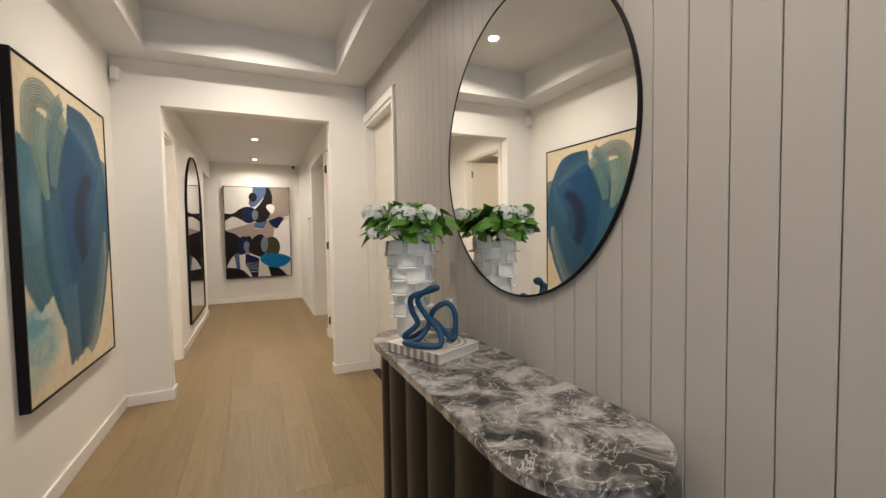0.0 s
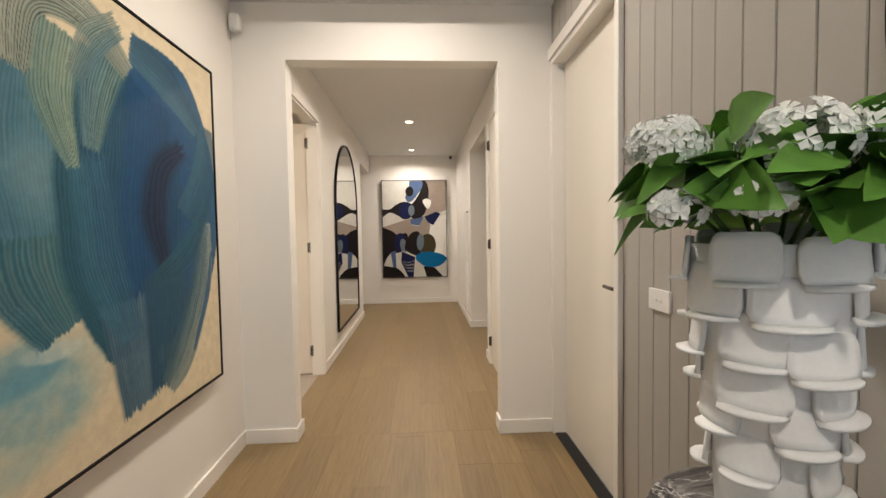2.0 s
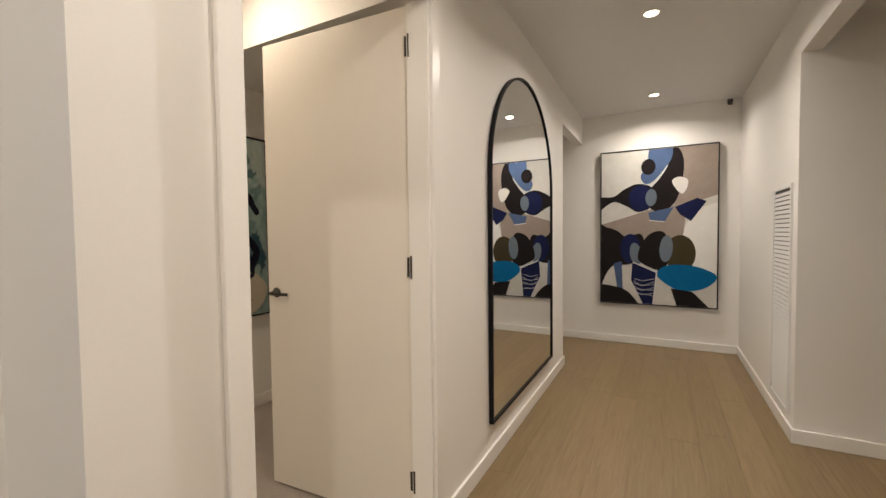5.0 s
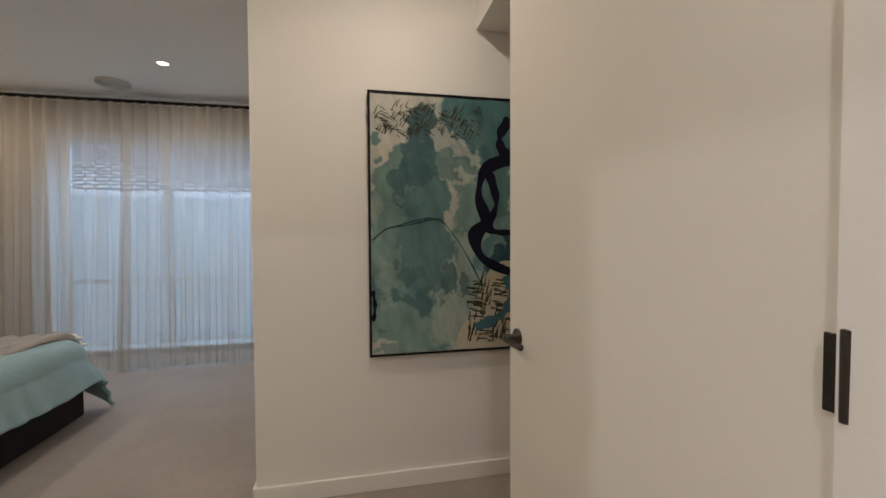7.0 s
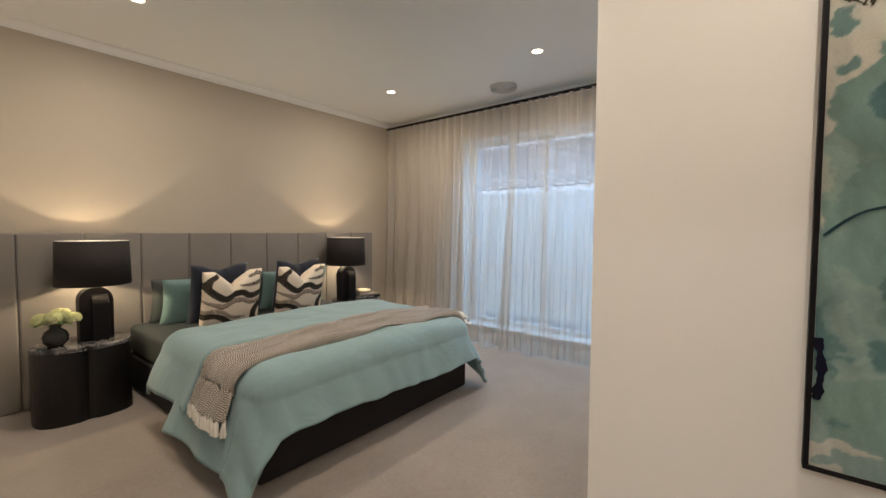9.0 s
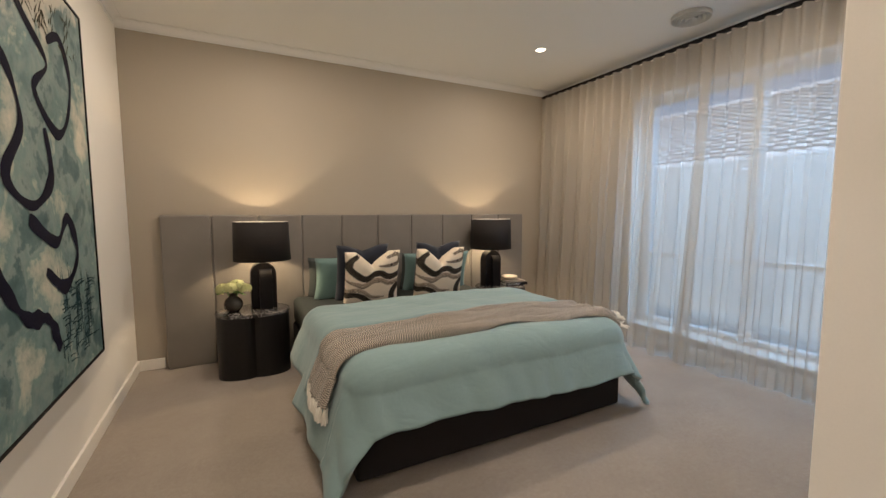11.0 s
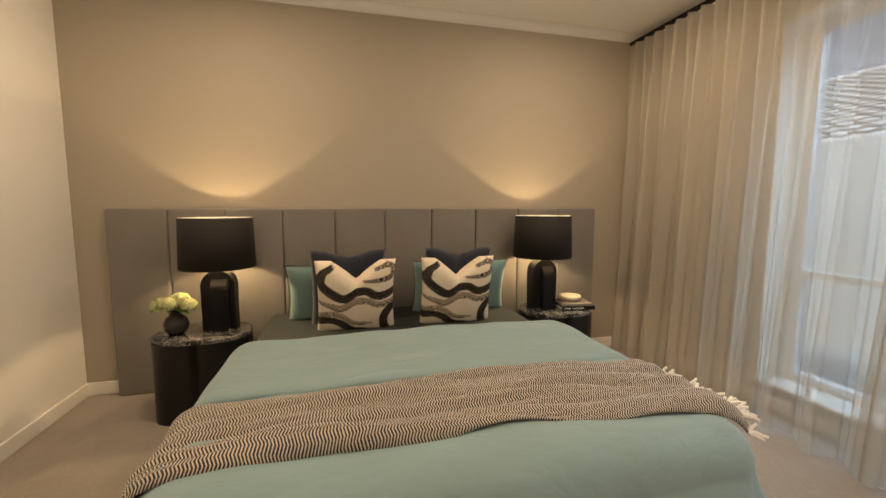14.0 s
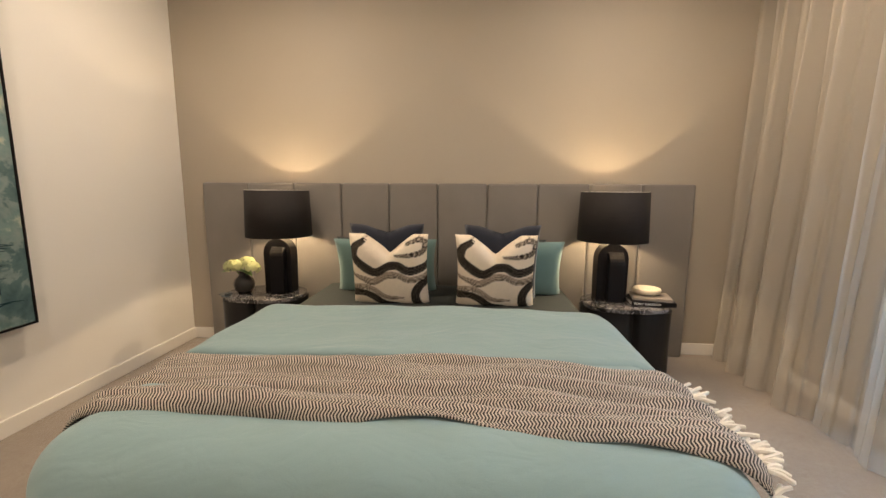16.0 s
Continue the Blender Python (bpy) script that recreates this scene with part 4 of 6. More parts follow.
# ---- bedside tables and lamps ----
def bedside(cx, cy, label):
    t = thing("bedside_table", label, "bedside table", (cx, cy, 0), group="bedside tables")
    out = []
    for i in range(96):
        a = 2 * math.pi * i / 96
        c, s = math.cos(a), math.sin(a)
        r = 1 / (abs(c / 0.275) ** 3.2 + abs(s / 0.205) ** 3.2) ** (1 / 3.2)
        r *= 1 - 0.13 * math.exp(-((c) / 0.13) ** 2)
        out.append((r * c, r * s))
    part("body", prism(bmesh.new(), out, 0.0, 0.495, 0.004), BLACKWOOD, t, "black stained curved body", True)
    part("top", prism(bmesh.new(), capsule(-0.285, 0.285, -0.215, 0.215), 0.495, 0.52, 0.004), STONE_B, t, "dark veined marble top")
    for o in t.children:
        m = o.modifiers.new("edges", "EDGE_SPLIT")
        m.split_angle = radians(40)
    return t


def table_lamp(cx, cy, rz):
    t = thing("table_lamp", "lit table lamp with black drum shade and arched black base", "table lamp", (cx, cy, 0.52), rz, group="bedside lamps")
    arch = lambda w, h: [(w / 2, 0), (w / 2, h - w / 2)] + [(w / 2 * math.cos(math.pi * i / 14), h - w / 2 + w / 2 * math.sin(math.pi * i / 14)) for i in range(1, 14)] + [(-w / 2, h - w / 2), (-w / 2, 0)]
    up = Matrix(((1, 0, 0, 0), (0, 0, -1, 0), (0, 1, 0, 0), (0, 0, 0, 1)))
    part("base", prism(bmesh.new(), arch(0.20, 0.39), -0.055, 0.055, 0.006, Matrix.Translation((0, 0.0, 0)) @ up), BLACK, t)
    part("base", prism(bmesh.new(), arch(0.20, 0.35), -0.05, 0.05, 0.006, pose(-0.015, 0, 0, 0, 0, 90) @ up), BLACK, t)
    part("stem", lathe(bmesh.new(), [(0.012, 0.38), (0.012, 0.43)], 12), STEEL, t)
    part("shade", ring_wall(0.226, 0.216, 0.405, 0.728), SHADE, t, "black fabric drum shade", True)
    part("shade_lining", ring_wall(0.2225, 0.2125, 0.407, 0.729, 0.002), SHADE_IN, t, "white inner lining of the shade", True)
    part("bulb", lathe(bmesh.new(), [(0.001, 0.42), (0.02, 0.425), (0.03, 0.455), (0.022, 0.485), (0.001, 0.495)], 16), GLOWB, t)
    l = new("bedside_bulb", bpy.data.lights.new("bedside_bulb", "POINT"))
    l.data.energy, l.data.color, l.data.shadow_soft_size = LAMP_W, (1.0, 0.74, 0.42), 0.014
    l.location = (cx, cy, 0.52 + 0.535)
    return t


def ring_wall(r0, r1, z0, z1, t=0.0015, n=56):
    bm = bmesh.new()
    prof = [(r0, z0), (r1, z1), (r1 - t, z1), (r0 - t, z0)]
    rings = [[bm.verts.new((r * math.cos(2 * math.pi * i / n), r * math.sin(2 * math.pi * i / n), z)) for i in range(n)] for r, z in prof]
    for k in range(4):
        a, b = rings[k], rings[(k + 1) % 4]
        for i in range(n):
            bm.faces.new((a[i], a[(i + 1) % n], b[(i + 1) % n], b[i]))
    return bm


GLOWB = glow("bulb_glow", (1.0, 0.74, 0.45), 3.0)
bedside(-1.745, 1.235, "black oval bedside table with veined stone top beside the bed")
bedside(-4.245, 1.235, "black oval bedside table carrying books and a bowl")
table_lamp(-1.835, 1.18, 0)
table_lamp(-4.157, 1.18, 0)


def floret_head(bm, c, r, n, size, rnd, squash=0.8):
    """A head of many four-petalled florets round a centre."""
    for k in range(n):
        while True:
            d = Vector((rnd.gauss(0, 1), rnd.gauss(0, 1), rnd.gauss(0.35, 0.8)))
            if d.length > 0.2 and d.normalized().z > -0.55:
                break
        d.normalize()
        p = Vector(c) + Vector((d.x * r, d.y * r, d.z * r * squash)) * rnd.uniform(0.88, 1.05)
        q = d.to_track_quat("Z", "Y").to_matrix()
        a0 = rnd.uniform(0, 6.28)
        mid = bm.verts.new(p)
        for m in range(4):
            a = a0 + m * math.pi / 2
            v = [q @ Vector((size * math.cos(a + da) * rr, size * math.sin(a + da) * rr, h)) for da, rr, h in ((-0.6, 0.7, 0.003), (0, 1.0, 0.001), (0.6, 0.7, 0.003))]
            bm.faces.new((mid, bm.verts.new(p + v[0]), bm.verts.new(p + v[1]), bm.verts.new(p + v[2])))
    return bm


def leaf(bm, base, way, up, length, width, fold=0.25, curl=0.3):
    """One pointed leaf with a folded middle rib."""
    base, way = Vector(base), Vector(way).normalized()
    side = way.cross(Vector(up)).normalized()
    nrm = side.cross(way).normalized()
    prev = None
    for i in range(11):
        t = i / 10
        w = width * math.sin(math.pi * min(1, t ** 0.72)) ** 0.8 * (1 - 0.2 * t) * (1 + 0.05 * (i % 2)) + 0.001
        p = base + way * length * t - Vector((0, 0, 1)) * curl * length * t * t
        cur = [bm.verts.new(p - side * w + nrm * w * fold), bm.verts.new(p), bm.verts.new(p + side * w + nrm * w * fold)]
        if prev:
            bm.faces.new((prev[0], prev[1], cur[1], cur[0]))
            bm.faces.new((prev[1], prev[2], cur[2], cur[1]))
        prev = cur


rnd = random.Random(11)
vz = thing("bud_vase", "round dark glass vase on the bedside table", "vase", (-1.60, 1.27, 0.52))
part("body", lathe(bmesh.new(), [(0.001, 0), (0.04, 0.002), (0.066, 0.035), (0.072, 0.07), (0.060, 0.105), (0.032, 0.128), (0.028, 0.145), (0.034, 0.152), (0.026, 0.150), (0.022, 0.13)], 32), SMOKEGLASS, vz, "", True)
fl = thing("hydrangea_posy", "pale green hydrangea heads in the dark vase", "flowers", (-1.60, 1.27, 0.66))
for c, r in (((-0.03, 0, 0.075), 0.058), ((0.07, 0.02, 0.055), 0.052), ((-0.09, 0.03, 0.05), 0.045), ((0.02, 0.06, 0.07), 0.045)):
    part("flower_head", floret_head(bmesh.new(), c, r, 75, 0.021, rnd), PETAL_G, fl)
bm = bmesh.new()
for c in ((-0.02, 0, 0.05), (0.05, 0.02, 0.04), (-0.05, 0.03, 0.04)):
    tube(bm, [(0, 0, -0.06), (c[0] * 0.5, c[1] * 0.5, -0.01), c], 0.004, 6)
part("stems", bm, STEM, fl)
for w in ((0.8, 0.2, 0.5), (0.9, -0.3, 0.2), (0.7, 0.6, 0.3), (-0.8, 0.4, 0.1)):
    bm = bmesh.new()
    leaf(bm, (0.02, 0, 0.02), w, (0, 0, 1), 0.13, 0.035)
    part("leaf", bm, LEAF, fl)
dish = part("glass_dish", lathe(bmesh.new(), [(0.001, 0), (0.03, 0.002), (0.045, 0.022), (0.043, 0.022), (0.028, 0.006), (0.001, 0.005)], 24, (-1.53, 1.38, 0.52)), GLASS)
tagged(dish, "small clear glass dish on the bedside table", "dish")


def bar_text(name, words, size, m, parent, material, depth=0.0008):
    cu = bpy.data.curves.new(name, "FONT")
    cu.body, cu.size, cu.extrude, cu.align_x, cu.align_y = words, size, depth, "CENTER", "CENTER"
    cu.materials.append(material)
    ob = new(name, cu)
    ob.parent, ob.matrix_basis = parent, m
    return ob


def book(name, label, x, y, z, w, d, h, rz, cover, spine_words=""):
    t = thing(name, label, "book", (x, y, z), rz, group="books")
    part("pages", B(-w / 2 + 0.004, w / 2 - 0.003, -d / 2 + 0.004, d / 2 - 0.003, 0.003, h - 0.003), PAPER, t, "cream page edges")
    part("cover", B(-w / 2, w / 2, -d / 2, d / 2, h - 0.003, h, 0.001, 1), cover, t)
    part("cover", B(-w / 2, w / 2, -d / 2, d / 2, 0, 0.003, 0.001, 1), cover, t)
    part("spine", B(-w / 2, w / 2, d / 2 - 0.003, d / 2 + 0.001, 0, h, 0.001, 1), cover, t)
    if spine_words:
        bar_text("spine_lettering", spine_words, h * 0.75, Matrix.Translation((-0.02 + 0.06, d / 2 + 0.0015, h / 2)) @ pose(0, 0, 0, 90, 0, 180), t, INK)
    return t


book("book", "black art book with white spine lettering under the bowl", -4.40, 1.25, 0.52, 0.27, 0.21, 0.028, -6, BLACK, "TONY TUCKSON")
book("book", "dark hardback book stacked on the bedside table", -4.41, 1.235, 0.548, 0.24, 0.19, 0.018, -12, BOOKB)
bowl = part("bowl", lathe(bmesh.new(), [(0.001, 0), (0.06, 0.0), (0.085, 0.012), (0.092, 0.032), (0.086, 0.042), (0.070, 0.038), (0.055, 0.022), (0.001, 0.018)], 32, (-4.40, 1.20, 0.566)), BOWL, None, "", True)
tagged(bowl, "shallow cream stone bowl on stacked books", "bowl")

VENT = surface("vent_plastic", (0.50, 0.50, 0.49), 0.5, 0.03, 60, 5.0, 0.0)
vent = thing("ceiling_vent", "round white ceiling air diffuser with rings", "air vent", (-4.84, 2.90, ZB))
for r in (0.135, 0.10, 0.07, 0.04):
    part("ring", lathe(bmesh.new(), [(r - 0.020, -0.006), (r - 0.004, -0.032), (r + 0.003, -0.028), (r + 0.004, -0.001)], 40), VENT, vent)
# dark disc that stands in for the shade between the rings
part("backing", lathe(bmesh.new(), [(0.001, -0.002), (0.12, -0.001)], 32), SLOT, vent)
part("centre", lathe(bmesh.new(), [(0.001, -0.018), (0.02, -0.016), (0.024, -0.002)], 24), VENT, vent)


# ---- paintings ----
def smoothed(pts, per=5):
    return [(p.x, p.y) for p in spline([(x, y, 0) for x, y in pts], per, True)]


def ellipse(cx, cy, rx, ry, rot=0.0, n=36):
    c, s = math.cos(rot), math.sin(rot)
    return [(cx + rx * math.cos(a) * c - ry * math.sin(a) * s, cy + rx * math.cos(a) * s + ry * math.sin(a) * c) for a in (2 * math.pi * i / n for i in range(n))]


def flat(bm, pts, z):
    f = bm.faces.new([bm.verts.new((x, y, z)) for x, y in pts])
    if f.calc_area() and (f.normal_update() or f.normal.z < 0):
        f.normal_flip()
    return bm


def ribbon(bm, pts, width, z):
    P = [Vector((x, y, 0)) for x, y in pts]
    prev = None
    k = len(P)
    for i in range(k):
        d = (P[min(i + 1, k - 1)] - P[max(i - 1, 0)])
        d = d.normalized() if d.length else Vector((1, 0, 0))
        nrm = Vector((-d.y, d.x, 0))
        w = (width(i / (k - 1)) if callable(width) else width) / 2
        cur = (bm.verts.new(P[i] - nrm * w + Vector((0, 0, z))), bm.verts.new(P[i] + nrm * w + Vector((0, 0, z))))
        if prev:
            bm.faces.new((prev[0], cur[0], cur[1], prev[1]))
        prev = cur


def framed(label, w, h, m, depth, canvas, lip=0.012):
    t = thing("painting", label, "painting", group="framed paintings")
    t.matrix_basis = m
    for r in ((-w / 2, w / 2, h / 2 - lip, h / 2), (-w / 2, w / 2, -h / 2, -h / 2 + lip), (-w / 2, -w / 2 + lip, -h / 2 + lip, h / 2 - lip), (w / 2 - lip, w / 2, -h / 2 + lip, h / 2 - lip)):
        part("frame", B(r[0], r[1], r[2], r[3], 0.004, depth, 0.001, 1), BLACK, t, "slim black frame")
    part("canvas", B(-w / 2 + lip, w / 2 - lip, -h / 2 + lip, h / 2 - lip, 0.006, depth - 0.006), canvas, t)
    return t


def on_wall(axis, a, u, v):
    """Pose on a wall: local x to the viewer's right, y up, z into the room."""
    if axis == "+x":
        return Matrix(((0, 0, 1, a), (1, 0, 0, u), (0, 1, 0, v), (0, 0, 0, 1)))
    if axis == "-x":
        return Matrix(((0, 0, -1, a), (-1, 0, 0, u), (0, 1, 0, v), (0, 0, 0, 1)))
    return Matrix(((1, 0, 0, u), (0, 0, -1, a), (0, 1, 0, v), (0, 0, 0, 1)))


def paint(name, colour, vary=0.12):
    return surface(name, colour, 0.7, vary, 120, 7.0, 0.15, spec=0.08)


P_CREAM, P_TAUPE, P_BLACK, P_NAVY = paint("paint_offwhite", (0.58, 0.56, 0.51), 0.1), paint("paint_taupe", (0.30, 0.245, 0.205)), paint("paint_black", (0.016, 0.013, 0.013)), paint("paint_navy", (0.012, 0.016, 0.058), 0.25)
P_SLATE, P_GREY, P_OLIVE, P_BLUE = paint("paint_slate_blue", (0.075, 0.115, 0.215)), paint("paint_blue_grey", (0.135, 0.165, 0.195)), paint("paint_olive", (0.055, 0.044, 0.024)), paint("paint_blue", (0.006, 0.115, 0.275), 0.2)
P_WHITE = paint("paint_white", (0.72, 0.70, 0.66), 0.06)

W, H = 1.205, 1.81
hp = framed("abstract painting of navy, black and taupe shapes in black frame", W, H, on_wall("-y", YE, 0.221, 1.39), 0.068, P_CREAM)


def st(pts):
    """Fractions from the top left corner into the canvas's own metres."""
    return [(min(max(s, 0.011), 0.989) * W - W / 2, H / 2 - min(max(t, 0.008), 0.992) * H) for s, t in pts]


level = [0.0632]


def shape(material, pts, soft=True, label=""):
    bm = flat(bmesh.new(), st(smoothed(pts) if soft else pts), level[0])
    level[0] += 0.00025
    part("painted_shape", bm, material, hp)


shape(P_TAUPE, [(0.60, 0), (1, 0), (1, 0.31), (0.68, 0.38), (0.58, 0.3)], False)
shape(P_TAUPE, [(0, 0.475), (0.45, 0.385), (0.66, 0.36), (0.74, 0.45), (0.72, 0.57), (0.45, 0.6), (0.2, 0.58), (0, 0.54)], False)
shape(P_WHITE, ellipse(1.0, 0.58, 0.28, 0.22), False)
shape(P_BLACK, [(0.60, -0.01), (0.68, 0.01), (0.725, 0.10), (0.705, 0.24), (0.65, 0.35), (0.54, 0.40), (0.44, 0.37), (0.44, 0.27), (0.53, 0.19), (0.60, 0.1)])
shape(P_SLATE, [(0.45, -0.01), (0.61, -0.01), (0.63, 0.06), (0.56, 0.14), (0.47, 0.21), (0.40, 0.22), (0.365, 0.17), (0.42, 0.10)])
shape(P_BLACK, ellipse(0.43, 0.115, 0.062, 0.05), False)
shape(P_BLACK, [(-0.02, 0.30), (0.12, 0.295), (0.22, 0.25), (0.33, 0.22), (0.45, 0.24), (0.5, 0.31), (0.44, 0.38), (0.34, 0.40), (0.24, 0.36), (0.12, 0.33), (-0.02, 0.385)])
shape(P_NAVY, ellipse(0.365, 0.31, 0.105, 0.082), False)
shape(P_GREY, ellipse(0.455, 0.31, 0.048, 0.055, 0.2), False)
shape(P_WHITE, [(0.63, 0.21), (0.69, 0.19), (0.755, 0.21), (0.75, 0.26), (0.71, 0.295), (0.655, 0.255)])
shape(P_NAVY, [(0.655, 0.375), (0.83, 0.325), (0.905, 0.345), (0.785, 0.465), (0.70, 0.425)], False)
shape(P_SLATE, [(0.43, 0.405), (0.645, 0.375), (0.57, 0.465), (0.45, 0.455)], False)
shape(P_BLACK, [(-0.03, 0.50), (0.06, 0.495), (0.16, 0.52), (0.24, 0.56), (0.36, 0.54), (0.40, 0.60), (0.36, 0.70), (0.26, 0.74), (0.14, 0.745), (0.07, 0.79), (-0.03, 0.90)])
shape(P_NAVY, ellipse(0.275, 0.635, 0.088, 0.095), False)
shape(P_GREY, ellipse(0.325, 0.67, 0.05, 0.075, -0.35), False)
shape(P_OLIVE, ellipse(0.70, 0.665, 0.125, 0.115), False)
shape(P_BLACK, [(0.38, 0.60), (0.45, 0.54), (0.55, 0.525), (0.60, 0.58), (0.61, 0.68), (0.57, 0.77), (0.48, 0.765), (0.36, 0.72), (0.345, 0.67)])
shape(P_GREY, ellipse(0.585, 0.635, 0.055, 0.085, 0.15), False)
shape(P_SLATE, [(0.125, 0.735), (0.20, 0.72), (0.21, 0.90), (0.16, 0.90)], False)
shape(P_NAVY, [(0.295, 0.725), (0.50, 0.785), (0.475, 1), (0.39, 1), (0.285, 0.84)], False)
shape(P_BLUE, [(0.505, 0.795), (0.58, 0.745), (0.72, 0.735), (0.86, 0.75), (0.985, 0.795), (0.95, 0.85), (0.84, 0.89), (0.69, 0.895), (0.57, 0.85)])
shape(P_BLACK, [(-0.02, 0.89), (0.12, 0.885), (0.26, 0.92), (0.335, 1.02), (-0.02, 1.02)])
shape(P_BLACK, [(0.625, 0.885), (0.80, 0.90), (0.93, 1), (0.675, 1)], False)
lines = []
for pts, w in (([(0.30, 0.725), (0.50, 0.785)], 0.010), ([(0.51, 0.785), (0.475, 1)], 0.008), ([(0.44, 0.455), (0.57, 0.466)], 0.008), ([(0.0, 0.475), (0.45, 0.385)], 0.005)):
    lines.append((pts, w))
for k in range(7):
    lines.append(([(0.31, 0.83 + 0.016 * k), (0.38, 0.845 + 0.014 * k + 0.02 * (k % 2)), (0.485, 0.83 + 0.018 * k)], 0.004))
for pts, w in lines:
    bm = bmesh.new()
    ribbon(bm, st(pts), w, level[0])
    level[0] += 0.00003
    part("painted_line", bm, P_WHITE, hp)


P_DARKTEAL, P_MIDTEAL = paint("paint_dark_teal", (0.022, 0.050, 0.062)), paint("paint_mid_teal", (0.07, 0.15, 0.18))


def bloom_paint(col, x, y):
    """A blue-green flower of ribbed, overlapping sweeps on cream."""
    W, H = 1.18, 1.606
    uv = lambda pts: [((u - 0.5) * W, (0.5 - v) * H) for u, v in pts]
    n = value_noise(x, y, 2.2, 40)[:, None]
    col[:] = np.array((0.66, 0.56, 0.39)) * (0.92 + 0.16 * n)
    BLUE_, NAVY_, TEAL_, SAGE_, PALE_ = (0.018, 0.078, 0.165), (0.012, 0.026, 0.055), (0.035, 0.125, 0.150), (0.20, 0.29, 0.235), (0.40, 0.42, 0.34)
    LOBE_, SLATE_, INK_ = (0.15, 0.265, 0.265), (0.075, 0.135, 0.190), (0.015, 0.045, 0.060)
    blot(col, x, y, uv([(0.10, 0.83)])[0], (0.42, 0.26), (0.26, 0.42, 0.40), 0.85, 0.35, 0.7, 11)
    blot(col, x, y, uv([(0.05, 0.76)])[0], (0.20, 0.10), (0.14, 0.34, 0.36), 0.7, 0.3, 0.6, 12)
    blot(col, x, y, uv([(0.16, 0.745)])[0], (0.14, 0.035), (0.50, 0.56, 0.50), 0.8, 0.3, 0.4, 13)
    brush(col, x, y, uv([(0.14, 0.44), (0.13, 0.58), (0.20, 0.70)]), (0.36, 0.40, 0.26), TEAL_, (0.06, 0.16, 0.15), 0.96, 24, (0.16, 0.26, 0.24), 0.55, 0.22, 0.015, 2)
    brush(col, x, y, uv([(0.12, 0.24), (0.10, 0.36), (0.12, 0.52)]), (0.30, 0.36, 0.32), (0.11, 0.22, 0.24), LOBE_, 0.97, 26, (0.05, 0.12, 0.15), 0.5, 0.25, 0.012, 3)
    blot(col, x, y, uv([(0.13, 0.42)])[0], (0.13, 0.16), (0.25, 0.35, 0.33), 0.6, 0.3, 0.8, 14)
    brush(col, x, y, uv([(0.56, 0.14), (0.58, 0.45), (0.55, 0.80)]), (0.70, 0.92, 0.56), (0.03, 0.11, 0.16), (0.03, 0.09, 0.16), 1.0, 30, INK_, 0.35, 0.12, 0.02, 30)
    brush(col, x, y, uv([(0.44, 0.16), (0.40, 0.40), (0.40, 0.60), (0.47, 0.78)]), (0.40, 0.56, 0.52, 0.34), TEAL_, BLUE_, 1.0, 34, INK_, 0.5, 0.14, 0.012, 4)
    brush(col, x, y, uv([(0.50, 0.10), (0.72, 0.15), (0.86, 0.32), (0.87, 0.54), (0.76, 0.76)]), (0.18, 0.34, 0.32, 0.34, 0.26), BLUE_, (0.045, 0.105, 0.155), 1.0, 30, (0.08, 0.17, 0.22), 0.45, 0.10, 0.012, 5)
    brush(col, x, y, uv([(0.58, 0.20), (0.56, 0.45), (0.56, 0.74)]), (0.30, 0.46, 0.34), BLUE_, (0.018, 0.065, 0.125), 0.95, 18, TEAL_, 0.4, 0.45, 0.02, 6)
    brush(col, x, y, uv([(0.44, 0.70), (0.45, 0.82), (0.47, 0.925)]), (0.34, 0.27, 0.24), (0.06, 0.115, 0.15), (0.10, 0.155, 0.185), 0.97, 22, (0.16, 0.23, 0.25), 0.6, 0.25, 0.025, 7)
    brush(col, x, y, uv([(0.62, 0.66), (0.62, 0.78), (0.60, 0.91)]), (0.34, 0.30, 0.22), (0.035, 0.10, 0.145), (0.05, 0.115, 0.155), 0.97, 22, INK_, 0.5, 0.25, 0.025, 31)
    brush(col, x, y, uv([(0.91, 0.50), (0.86, 0.68), (0.72, 0.86), (0.62, 0.93)]), (0.10, 0.20, 0.21, 0.13), (0.075, 0.145, 0.170), (0.34, 0.38, 0.33), 0.95, 19, INK_, 0.8, 0.10, 0.012, 8)
    brush(col, x, y, uv([(0.945, 0.60), (0.90, 0.72), (0.80, 0.86)]), (0.02, 0.045, 0.03), SLATE_, SLATE_, 0.9, 0, INK_, 0, 0.3, 0.02, 9)
    brush(col, x, y, uv([(0.94, 0.20), (0.92, 0.34), (0.80, 0.48)]), (0.14, 0.24, 0.26), (0.09, 0.18, 0.21), (0.03, 0.10, 0.15), 0.8, 20, INK_, 0.6, 0.2, 0.012, 10)
    brush(col, x, y, uv([(0.50, 0.08), (0.68, 0.12), (0.86, 0.205)]), (0.14, 0.19, 0.10), (0.11, 0.19, 0.22), (0.055, 0.115, 0.155), 0.92, 13, INK_, 0.5, 0.2, 0.012, 21)
    brush(col, x, y, uv([(0.72, 0.30), (0.62, 0.36), (0.575, 0.48), (0.62, 0.60)]), (0.14, 0.22, 0.25, 0.14), NAVY_, (0.020, 0.022, 0.045), 1.0, 8, BLUE_, 0.3, 0.7, 0.04, 22)
    brush(col, x, y, uv([(0.60, 0.64), (0.76, 0.58), (0.90, 0.46)]), (0.10, 0.17, 0.08), (0.018, 0.060, 0.085), (0.022, 0.095, 0.110), 0.7, 13, (0.08, 0.19, 0.21), 0.6, 0.3, 0.04, 23)
